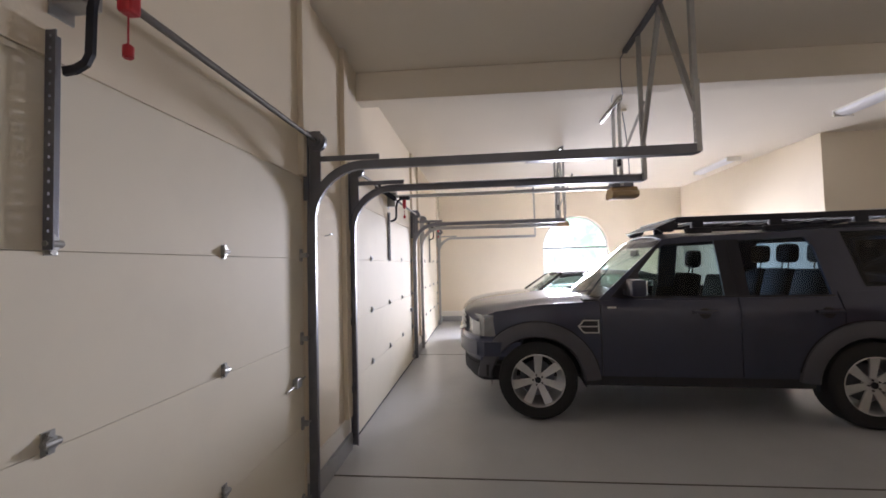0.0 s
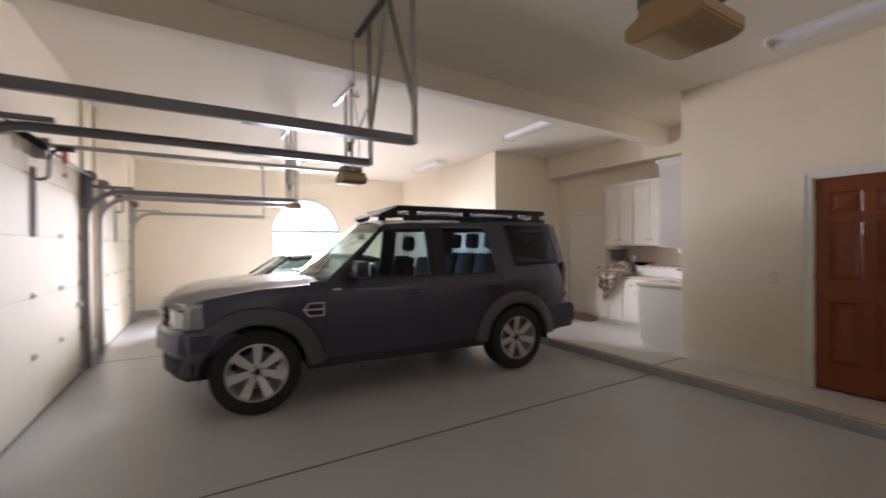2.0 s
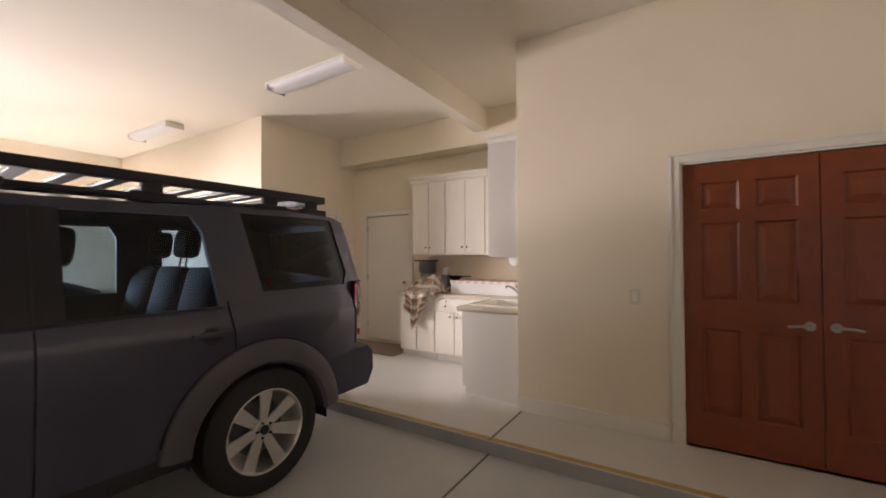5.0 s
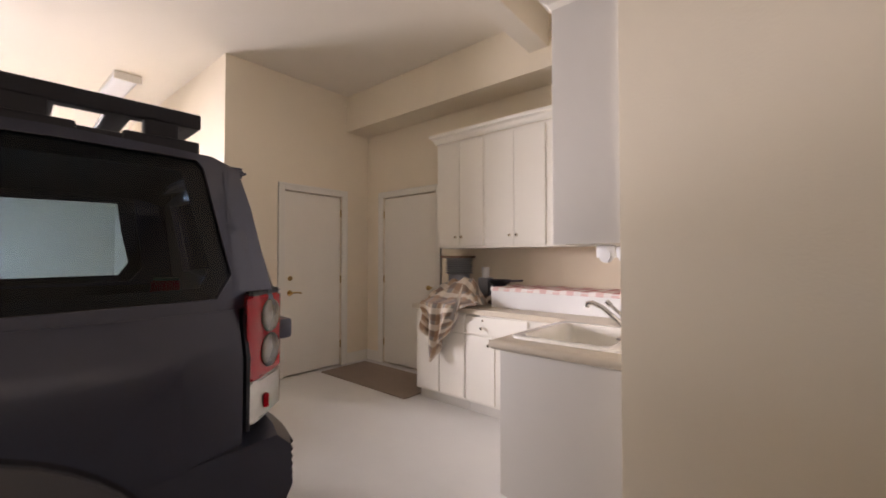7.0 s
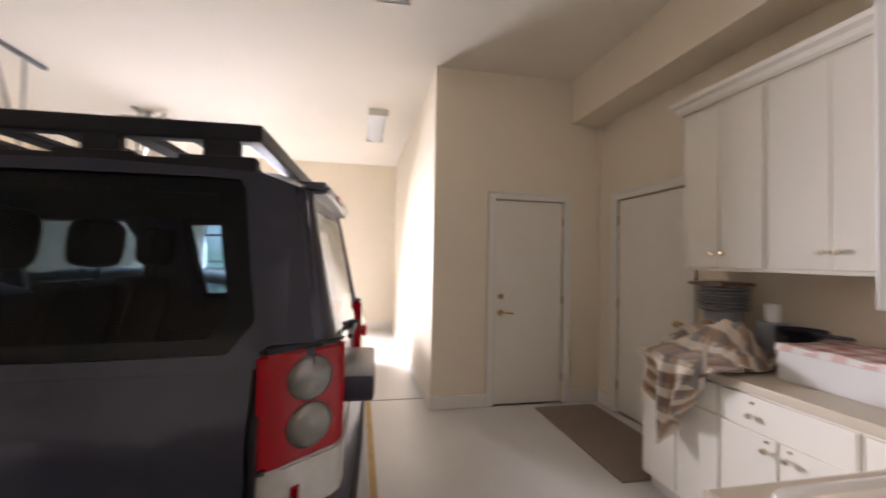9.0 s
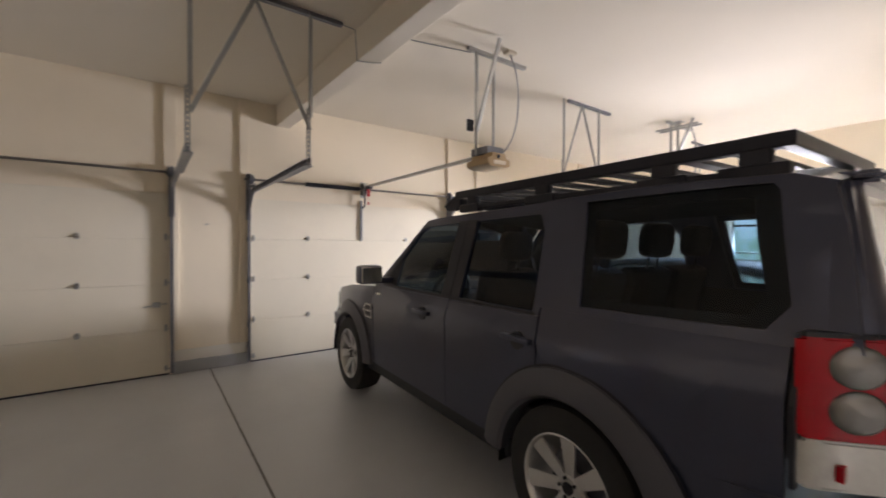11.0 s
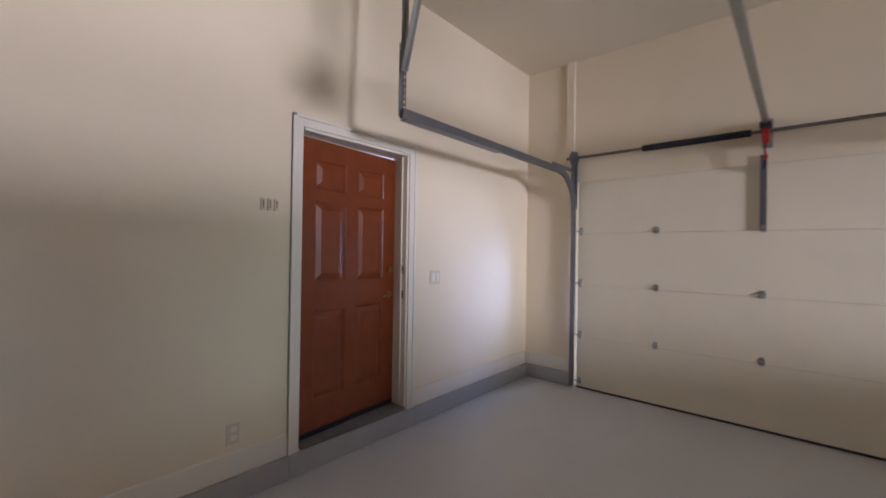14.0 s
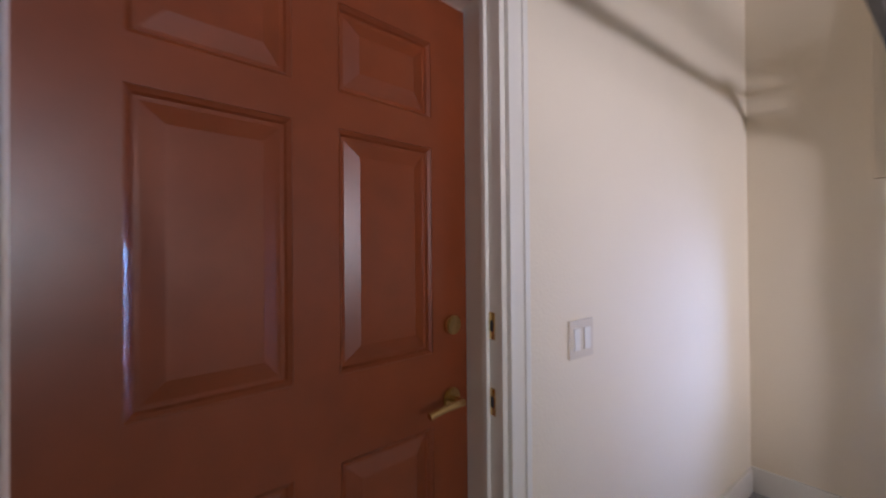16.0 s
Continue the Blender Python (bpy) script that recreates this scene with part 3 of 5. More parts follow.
    tg = part("tailgate", gate, PAINT, car, smooth=True)
    for s in (1, -1):
        rows = []
        for i in range(8):
            z = 1.272 + 0.487 * i / 7
            tx, ya, yb = tail_x(z), half_width(-0.80, z) + 0.003, half_width(-0.87, z) + 0.004
            rows.append([(-0.795, s * ya, z), (-0.865, s * yb, z), (tx + 0.06, s * (yb - 0.028), z), (tx + 0.022, s * (yb - 0.06), z), (tx - 0.002, s * (yb - 0.10), z), (tx - 0.008, s * min(0.56, yb - 0.13), z), (tx - 0.009, s * min(0.51, yb - 0.16), z), (tx + 0.012, s * min(0.495, yb - 0.17), z)])
        part("rear_corner", skin(rows), PAINT, car, smooth=True)
    part("rear_window", skin([[(bow(tail_x(z) - 0.004, y * k), y * k, z) for y in (-0.50, -0.3, 0, 0.3, 0.50)] for z, k in ((1.21, 1.0), (1.45, 0.98), (1.71, 0.96))]), SMOKED, tg, "dark rear window glass")
    handle = box(-1.13, 0.08, 1.03, -0.98, 0.55, 1.125, 0.022)
    part("plate_housing", handle, PAINT, tg, "protruding number plate lamp housing", smooth=True)
    part("number_plate", box(-1.02, 0.14, 0.86, -1.003, 0.52, 1.0, 0.004), LAMPCLEAR, tg, "pale number plate")
    part("plate_recess", box(-1.011, 0.10, 0.83, -0.99, 0.55, 1.03, 0.004), BLACKPLASTIC, tg)
    rw = rod((-1.03, -0.02, 1.21), (-1.035, 0.42, 1.235), 0.01, 6)
    rod((-1.0, -0.02, 1.21), (-1.04, -0.02, 1.21), 0.022, 10, rw)
    part("rear_wiper", rw, BLACKPLASTIC, tg)
    sp = tapered(-0.955, -0.47, 1.755, -0.79, 0.47, 1.80, 0.018, 8)
    part("spoiler", sp, PAINT, car, smooth=True)
    part("brake_light", box(-0.96, -0.2, 1.768, -0.95, 0.2, 1.788, 0.003), LAMPRED, car)
    rb = bmesh.new()
    bumper = [(-0.46, 0.42), (-0.36, 0.62), (-0.29, 0.70), (-0.44, 0.72), (-0.98, 0.75), (-1.05, 0.70), (-1.06, 0.55), (-0.98, 0.44)]
    prof_n = 16
    rings = []
    for i in range(prof_n + 1):
        t = 2 * i / prof_n - 1
        y = 0.875 * t
        rings.append([(bow(x, y) if x < -0.8 else x, y, z) for x, z in bumper])
    skin([r + [r[0]] for r in rings], 0, rb)
    for r in (rings[0], rings[-1]):
        rb.faces.new([rb.verts.new(p) for p in r])
    bmesh.ops.remove_doubles(rb, verts=rb.verts, dist=1e-4)
    bp = part("rear_bumper", rb, PAINT, car, smooth=True)
    for i in range(5):
        part("bumper_rib", tapered(-1.067, -0.80, 0.545 + 0.03 * i, -1.047, 0.80, 0.560 + 0.03 * i, 0.003, 10), BLACKPLASTIC, bp, "black ribbed bumper moulding" if i == 0 else "")
    # underside and cabin
    part("underbody", box(-0.95, -0.62, 0.34, 3.2, 0.62, 0.62, 0.03), BLACKPLASTIC, car)
    part("cabin_floor", box(-0.80, -0.84, 0.60, 2.3, 0.84, 0.66, 0.02), DARKTRIM, car)
    dash = box(1.85, -0.86, 0.95, 2.28, 0.86, 1.20, 0.05)
    box(1.78, -0.2, 0.62, 2.1, 0.2, 1.12, 0.04, dash)
    part("dashboard", dash, DARKTRIM, car)
    st = lathe([(0.185 + 0.017 * math.cos(a), 0.017 * math.sin(a)) for a in [2 * math.pi * i / 8 for i in range(8)]], 28)
    box(-0.18, -0.01, -0.02, 0.18, 0.01, 0.02, 0.004, st)
    rod((0, -0.03, 0), (0, 0.02, 0), 0.06, 14, st)
    part("steering_wheel", st, BLACKPLASTIC, car, m=Matrix.Translation((1.70, 0.40, 1.13)) @ Matrix.Rotation(radians(90), 4, "Z") @ Matrix.Rotation(radians(-22), 4, "X"), smooth=True)
    part("interior_mirror", box(1.66, -0.12, 1.58, 1.69, 0.12, 1.65, 0.01), BLACKPLASTIC, car)
    for y in (0.40, -0.40):
        seat(car, 1.08, y, "front_seat", 0.52)
    for y in (0.48, 0.0, -0.48):
        seat(car, 0.28, y, "rear_seat", 0.44, 0.70)
    # roof rack
    rack = part("roof_rack", box(-0.70, -0.555, 1.905, 1.38, -0.495, 1.965, 0.008), BLACK, car, "flat black metal roof rack platform")
    part("rack_rail", box(-0.70, 0.495, 1.905, 1.38, 0.555, 1.965, 0.008), BLACK, rack)
    part("rack_rail", box(-0.74, -0.555, 1.906, -0.68, 0.555, 1.964, 0.008), BLACK, rack)
    part("rack_rail", box(1.36, -0.555, 1.906, 1.43, 0.555, 1.964, 0.008), BLACK, rack)
    slat = None
    for i in range(9):
        x = -0.50 + 0.215 * i
        if slat is None:
            slat = part("rack_slat", box(-0.04, -0.497, 1.932, 0.04, 0.497, 1.957, 0.006), BLACK, rack, m=Matrix.Translation((x, 0, 0)))
        else:
            o = new("rack_slat", slat.data)
            o.parent = rack
            o.matrix_basis = Matrix.Translation((x, 0, 0))
    part("wind_deflector", skin([[(1.41, y, 1.95) for y in (-0.55, -0.35, 0, 0.35, 0.55)], [(1.61, y * 0.98, 1.862) for y in (-0.55, -0.35, 0, 0.35, 0.55)]], 0.012), BLACK, rack, "sloping black wind deflector")
    for s in (1, -1):
        b = bmesh.new()
        outline = [(1.40, 1.955), (1.615, 1.862), (1.56, 1.82), (1.46, 1.815), (1.40, 1.87)]
        loops = [[b.verts.new((x, s * y, z)) for x, z in outline] for y in (0.50, 0.535)]
        b.faces.new(loops[0])
        b.faces.new(loops[1])
        for i in range(5):
            b.faces.new((loops[0][i], loops[0][(i + 1) % 5], loops[1][(i + 1) % 5], loops[1][i]))
        part("deflector_bracket", b, BLACK, rack)
        part("roof_rail", box(-0.66, s * 0.53, 1.806, 1.35, s * 0.57, 1.838, 0.008), BLACK, rack)
        for x in (1.22, 0.50, -0.25, -0.61):
            ft = bmesh.new()
            box(x - 0.12, s * 0.52, 1.79, x + 0.12, s * 0.58, 1.85, 0.012, ft)
            box(x - 0.055, s * 0.50, 1.83, x + 0.055, s * 0.553, 1.935, 0.012, ft)
            part("rack_foot", ft, BLACK, rack)
    return car


build_suv()

# ---- trim ----


def trim(name, x0, y0, z0, x1, y1, z1, mat=WHITE, bevel=0.004, label="", category="trim"):
    return setting(name, box(x0, y0, z0, x1, y1, z1, bevel), mat, label, category)


CURBZ = 0.14
for a, c in ((0.0, EX0 - 0.07), (EX0 - 0.07, EX1 + 0.07), (EX1 + 0.07, STEPX - 0.002)):
    trim("curb", a, -0.002, 0.0, c, 0.035, CURBZ, CURB, 0.006, "grey painted concrete curb under the wall")
for a, c in ((0.03, EX0 - 0.075), (EX1 + 0.075, HX)):
    trim("baseboard", a, -0.002, CURBZ + 0.002, c, 0.016, 0.275, WHITE, 0.005, "white painted baseboard", "baseboard")
for a, c in ((0.0, DOORS[0][0] - 0.06), (DOORS[0][1] + 0.03, DOORS[1][0] - 0.03), (DOORS[1][1] + 0.03, DOORS[2][0] - 0.03), (DOORS[2][1] + 0.03, FY)):
    trim("curb", -0.002, a, 0.0, 0.035, c, CURBZ, CURB, 0.006, "grey painted concrete curb under the wall")
    trim("baseboard", -0.002, a, CURBZ + 0.002, 0.016, c, 0.275, WHITE, 0.005, "white painted baseboard", "baseboard")
trim("curb", 0.036, FY - 0.035, 0.0, STEPX - 0.002, FY + 0.002, CURBZ, CURB, 0.006, "grey painted concrete curb under the wall")
trim("baseboard", 0.018, FY - 0.016, CURBZ + 0.002, NX, FY + 0.002, 0.275, WHITE, 0.005, "white painted baseboard", "baseboard")
BB = STEPZ + 0.125
for a, c in ((0.02, DD0 - 0.075), (DD1 + 0.075, AY)):
    trim("baseboard", HX - 0.016, a, STEPZ, HX + 0.002, c, BB, WHITE, 0.005, "white painted baseboard", "baseboard")
trim("baseboard", NX, SY - 0.016, STEPZ, SD0 - 0.07, SY + 0.002, BB, WHITE, 0.005, "white painted baseboard", "baseboard")
trim("baseboard", SD1 + 0.07, SY - 0.016, STEPZ, BX - 0.018, SY + 0.002, BB, WHITE, 0.005, "white painted baseboard", "baseboard")
trim("baseboard", BX - 0.016, HD1 + 0.07, STEPZ, BX + 0.002, SY, BB, WHITE, 0.005, "white painted baseboard", "baseboard")
trim("baseboard", NX - 0.016, SY, STEPZ, NX + 0.002, FY - 0.02, BB, WHITE, 0.005, "white painted baseboard", "baseboard")
# floor joints, filled, and the yellow edge line
JY = 4.09
for y in (JY, 8.1):
    trim("floor_joint", 0.0, y - 0.007, -0.01, STEPX - 0.001, y + 0.007, 0.003, JOINT, 0.0, "dark sealed joint in the concrete floor", "joint")
    trim("floor_joint", STEPX + 0.01, y - 0.008, STEPZ - 0.01, HX - 0.02 if y < 5 else NX - 0.02, y + 0.008, STEPZ + 0.003, JOINT, 0.0, "dark sealed joint in the concrete walkway", "joint")
trim("edge_line", STEPX + 0.012, 0.1, STEPZ - 0.002, STEPX + 0.062, FY - 0.1, STEPZ + 0.003, YELLOW, 0.0, "worn yellow line along the step edge", "line")

# boards up the piers beside the garage doors
for i, (y0, y1) in enumerate(((0.475, 0.555), (DOORS[0][1] - 0.055, DOORS[0][1] + 0.075), (DOORS[1][0] - 0.13, DOORS[1][0] - 0.02), (DOORS[1][1] + 0.02, DOORS[1][1] + 0.13), (DOORS[2][0] - 0.13, DOORS[2][0] - 0.02), (DOORS[2][1] + 0.02, DOORS[2][1] + 0.13))):
    low = 1.75 if i == 0 else 0.277 if i != 1 else DH + 0.01
    trim("backing_board", -0.002, y0, low, 0.038, y1, CEILZ - 0.002, WALL, 0.004, "painted vertical backing board beside a garage door", "board")
trim("backing_board", -0.002, DOORS[0][1] + 0.022, 0.277, 0.036, DOORS[0][1] + 0.085, DH + 0.008, WALL, 0.004, "painted vertical backing board beside a garage door", "board")

# ---- garage doors, tracks, springs and openers ----
C_TRACK = [(-0.028, -0.016), (0.028, -0.016), (0.028, 0.016), (0.022, 0.016), (0.022, -0.010), (-0.022, -0.010), (-0.022, 0.016), (-0.028, 0.016)]
TRZ = 2.20


def hinge_mesh():
    b = box(0.0, -0.018, -0.032, 0.004, 0.018, 0.032, 0.0015)
    rod((0.012, -0.024, 0), (0.012, 0.024, 0), 0.011, 12, b, bevel=0.003)
    rod((0.002, 0, 0), (0.018, 0, 0), 0.021, 14, b, bevel=0.005)
    for z in (-0.023, 0.023):
        rod((0.003, 0.0, z), (0.010, 0.0, z), 0.007, 6, b)
    return mesh_of("hinge", b, STEEL)


HINGE = hinge_mesh()


def perforated(p, q, bm=None, w=0.03, up=(1, 0, 0), mat=None):
    """An angle bar with punched slots shown as small proud studs of shade between its holes."""
    p, q = Vector(p), Vector(q)
    b = bm or bmesh.new()
    sweep([p, q], [(0, 0), (w, 0), (w, 0.003), (0.003, 0.003), (0.003, w), (0, w)], b, up)
    return b


def slotted(p, q, w=0.032, bm=None):
    """A flat punched strap along z at p..q: two rails and rungs, so that the holes are open."""
    b = bm or bmesh.new()
    x, y, z0 = p
    z1 = q[2]
    box(x - 0.0015, y - w / 2, z0, x + 0.0015, y - w / 2 + 0.010, z1, bm=b)
    box(x - 0.0015, y + w / 2 - 0.010, z0, x + 0.0015, y + w / 2, z1, bm=b)
    box(x - 0.0015, y - w / 2 - 0.002, z0, x + w * 0.9, y - w / 2, z1, bm=b)
    n = int((z1 - z0) / 0.034)
    for i in range(n + 1):
        z = z0 + (z1 - z0) * i / max(1, n)
        box(x - 0.0015, y - w / 2 + 0.009, z - 0.010, x + 0.0015, y + w / 2 - 0.009, z + 0.010, bm=b)
    return b


def garage_door(s, e, steel, opener, name):
    mid = (s + e) / 2
    d = thing("garage_door", "closed cream sectional garage door with steel hinges", "garage door", "garage doors")
    h = DH / 4
    for i in range(4):
        b = box(-0.048, s + 0.002, i * h + 0.001 + (0.012 if i == 0 else 0), -0.002, e - 0.002, (i + 1) * h - (0.016 if i == 3 else 0.0005), 0.0022)
        part("door_section", b, GDOOR, d, "cream painted steel section" if i == 0 else "")
    part("top_seal", box(-0.046, s + 0.003, DH - 0.016, -0.009, e - 0.003, DH, 0.002), GDOOR, d, "cream weather seal along the top edge")
    part("bottom_seal", box(-0.05, s + 0.003, 0.0, 0.004, e - 0.003, 0.018, 0.004), BLACKPLASTIC, d, "dark rubber bottom seal")
    for i in (1, 2, 3):
        for y in (s + 0.745, mid - 0.02, e - 0.815):
            o = new("hinge", HINGE)
            o.parent = d
            o.location = (-0.002, y, i * h + 0.02)
    for i in range(4):
        for y, k in ((s + 0.035, -1), (e - 0.035, 1)):
            b = box(-0.002, y - 0.014, i * h + (0.05 if i == 0 else -0.02), 0.010, y + 0.014, i * h + (0.11 if i == 0 else 0.06), 0.004)
            rod((0.035, y - 0.01, i * h + (0.08 if i == 0 else 0.02)), (0.035, y + k * 0.075, i * h + (0.08 if i == 0 else 0.02)), 0.006, 8, b)
            box(0.0, y - 0.012, i * h + (0.065 if i == 0 else 0.005), 0.045, y + 0.012, i * h + (0.095 if i == 0 else 0.035), 0.003, b)
            part("roller_bracket", b, STEEL, d)
    strut = box(-0.001, mid - 0.04, 1.60, 0.003, mid, 2.20, 0.001)
    for xa, xb in ((0.003, 0.0145), (0.0215, 0.033)):
        box(xa, mid - 0.042, 1.60, xb, mid - 0.038, 2.20, bm=strut)
    for i in range(19):
        z = 1.60 + 0.60 * i / 18
        box(0.014, mid - 0.042, max(1.60, z - 0.0125), 0.022, mid - 0.038, min(2.20, z + 0.0125), bm=strut)
    part("strut", strut, steel, d, "punched steel strut")
    lock = box(-0.002, e - 0.16, 0.80, 0.03, e - 0.09, 0.86, 0.006)
    rod((0.015, e - 0.25, 0.81), (0.015, e - 0.02, 0.84), 0.006, 8, lock)
    part("slide_lock", lock, STEEL, d, "steel slide lock")
    # tracks
    for y, k in ((s - 0.028, -1), (e + 0.022, 1)):
        pts = [(0.055, y, 0.03), (0.055, y, 1.80)] + [(0.055 + 0.36 * (1 - math.cos(a)), y, 1.84 + 0.36 * math.sin(a)) for a in [radians(8 + 82 * i / 12) for i in range(13)]] + [(0.60, y, TRZ), (2.487, y, TRZ)]
        track = part("door_track", sweep(pts, C_TRACK, up=(0, k, 0)), steel)
        tagged(track, "curved steel garage door track fixed to the wall", "door track", "door tracks")
        fl = box(0.0, y - 0.004, 1.98, 0.12, y + 0.004, 2.44, 0.002)
        box(0.036, y - 0.03, 1.85, 0.044, y + 0.03, 2.44, 0.002, fl)
        box(0.10, y - 0.02, TRZ + 0.03, 0.52, y - 0.012, TRZ + 0.065, 0.002, fl)
        part("flag_bracket", fl, steel, track)
        for z in (0.5, 1.07, 1.6):
            part("jamb_bracket", box(0.0, y + k * 0.012, z - 0.03, 0.06, y + k * 0.018, z + 0.03, 0.002), steel, track)
        part("track_lip", box(1.45, y - 0.034, TRZ - 0.034, 2.47, y + 0.034, TRZ - 0.030, 0.001), steel, track)
    # torsion spring bar
    sp = thing("torsion_spring", "steel torsion bar with dark spring above the door", "door spring", "torsion springs")
    part("torsion_bar", rod((0.10, s - 0.09, 2.365), (0.10, e + 0.09, 2.365), 0.014, 12), DULLBAR, sp, smooth=True)
    coil = bmesh.new()
    n = 96
    for i in range(n):
        y = mid - 0.10 - 0.80 * i / n
        r = lathe([(0.024 + 0.006 * math.cos(a), 0.0046 * math.sin(a)) for a in [2 * math.pi * j / 6 for j in range(6)]], 14)
        r.transform(Matrix.Translation((0.10, y, 2.365)))
        join(coil, r)
    part("spring_coil", coil, BLACK, sp, "black wound spring", smooth=True)
    for y, k in ((s - 0.04, 1), (e + 0.04, -1)):
        dr = rod((0.10, y, 2.365), (0.10, y + k * 0.055, 2.365), 0.062, 24, bevel=0.008)
        rod((0.10, y + k * 0.055, 2.365), (0.10, y + k * 0.07, 2.365), 0.035, 16, dr)
        part("cable_drum", dr, DARKSTEEL, sp, smooth=True)
        part("lift_cable", rod((0.036, y + k * 0.03, 0.08), (0.05, y + k * 0.03, 2.33), 0.002, 5), STEEL, sp)
    pl = box(0.0, mid - 0.03, 2.28, 0.10, mid + 0.03, 2.45, 0.004)
    box(-0.002, mid - 0.035, 2.25, 0.006, mid + 0.035, 2.48, 0.002, pl)
    part("centre_bracket", pl, STEEL, sp)
    if not opener:
        return
    # opener
    op = thing("garage_door_opener", "tan garage door opener hung from the ceiling", "door opener", "door openers")
    y = mid
    x0, x1 = 2.69, 2.99
    prof = [(-0.145, 2.285), (-0.10, 2.265), (0.10, 2.265), (0.145, 2.285), (0.145, 2.335), (0.085, 2.35), (0.085, 2.395), (-0.085, 2.395), (-0.085, 2.35), (-0.145, 2.335)]
    b = bmesh.new()
    a = [b.verts.new((x0, y + p, z)) for p, z in prof]
    c = [b.verts.new((x1, y + p, z)) for p, z in prof]
    b.faces.new(a[::-1])
    b.faces.new(c)
    for i in range(len(prof)):
        b.faces.new((a[i], a[(i + 1) % len(prof)], c[(i + 1) % len(prof)], c[i]))
    bmesh.ops.bevel(b, geom=b.edges[:], offset=0.006, segments=2, affect="EDGES")
    body = part("motor_body", b, OPENER, op, smooth=True)
    part("lamp_lens", box(x1 - 0.004, y - 0.07, 2.29, x1 + 0.006, y + 0.08, 2.325, 0.004), PLATE, body)
    part("motor_chassis", box(x0 + 0.02, y - 0.105, 2.394, x1 - 0.05, y + 0.105, 2.462, 0.006), DARKSTEEL, body)
    part("learn_button", rod((x1, y - 0.01, 2.36), (x1 + 0.008, y - 0.01, 2.36), 0.018, 12), BLACKPLASTIC, body)
    part("opener_rail", box(0.10, y - 0.02, 2.385, x0 + 0.05, y + 0.02, 2.42, 0.004, m=None), STEEL, op)
    part("header_bracket", box(0.0, y - 0.03, 2.36, 0.12, y + 0.03, 2.46, 0.005), STEEL, op)
    part("trolley", box(0.15, y - 0.035, 2.36, 0.28, y + 0.035, 2.40, 0.006), BLACKPLASTIC, op)
    arm = sweep([(0.20, y, 2.39), (0.125, y - 0.01, 2.34), (0.108, y - 0.01, 2.27), (0.104, y - 0.01, 2.14), (0.092, y - 0.011, 2.115), (0.065, y - 0.015, 2.098), (0.034, y - 0.02, 2.092)], [(-0.012, -0.006), (0.012, -0.006), (0.012, 0.006), (-0.012, 0.006)], up=(0, 1, 0))
    part("door_arm", arm, BLACK, op, "black curved door arm")
    part("release_cord", rod((0.208, y, 2.37), (0.208, y, 2.15), 0.0025, 6), RED, op)
    part("release_tag", box(0.19, y - 0.022, 2.25, 0.23, y + 0.022, 2.36, 0.01), RED, op, "red trolley release")
    part("release_handle", rod((0.208, y, 2.125), (0.209, y, 2.163), 0.014, 14, bevel=0.004), RED, op, "red pull handle")
    for yy in (y - 0.11, y + 0.11):
        part("hanger", slotted((x0 + 0.10, yy, 2.40), (x0 + 0.10, yy, CEILZ - 0.02), 0.034), STEEL, op)
    part("brace", perforated((x0 + 0.10, y - 0.11, 2.62), (x0 + 0.42, y - 0.11, CEILZ - 0.02), up=(0, 1, 0)), STEEL, op)
    part("ceiling_angle", box(x0 + 0.08, y - 0.22, CEILZ - 0.034, x0 + 0.12, y + 0.55, CEILZ, 0.002), STEEL, op)
    part("sensor_box", box(x0 + 0.06, y - 0.20, 2.62, x0 + 0.09, y - 0.13, 2.73, 0.008), BLACKPLASTIC, op)
    cab = [(x1 - 0.05 + 0.09 * math.sin(math.pi * t) * (1 - 0.5 * t), y + 0.10 + 0.08 * t + 0.09 * math.sin(math.pi * t), 2.42 + (CEILZ - 2.44) * t - 0.06 * math.sin(2 * math.pi * t)) for t in [i / 20 for i in range(21)]]
    part("power_cord", sweep(cab, round_section(0.006, 6), up=(1, 0, 0)), DARKSTEEL, op)
    part("ceiling_socket", box(x1 - 0.09, y + 0.13, CEILZ - 0.03, x1 - 0.01, y + 0.24, CEILZ, 0.008), PLATE, op)


garage_door(*DOORS[0], DARKSTEEL, True, "a")
garage_door(*DOORS[1], DARKSTEEL, True, "b")
garage_door(*DOORS[2], STEEL, True, "c")


def track_hanger(ya, yb, x=2.47):
    """Straps from the track ends to the ceiling with crossing braces."""
    t = thing("track_hanger", "punched steel straps holding track ends to the ceiling", "hanger", "track hangers")
    for y in (ya, yb):
        if y is None:
            continue
        part("strap", slotted((x, y, TRZ - 0.02), (x, y, TRZ + 0.42)), STEEL, t)
        part("upright", perforated((x, y, TRZ + 0.36), (x, y, CEILZ - 0.01), up=(1, 0, 0)), STEEL, t)
    if ya is not None and yb is not None:
        top = (ya + yb) / 2
        for y in (ya, yb):
            part("brace", perforated((x, y, TRZ + 0.25), (x, top, CEILZ - 0.03), up=(1, 0, 0)), STEEL, t)
        part("ceiling_angle", box(x - 0.02, ya + 0.10, CEILZ - 0.035, x + 0.02, yb + 0.28, CEILZ, 0.002), DARKSTEEL, t)
    else:
        y = ya if ya is not None else yb
        k = 1
        part("brace", perforated((x, y, TRZ + 0.25), (x + 0.02, y + 0.28, CEILZ - 0.03), up=(1, 0, 0)), STEEL, t)
        part("ceiling_angle", box(x - 0.02, y - 0.1, CEILZ - 0.035, x + 0.02, y + 0.42, CEILZ, 0.002), DARKSTEEL, t)


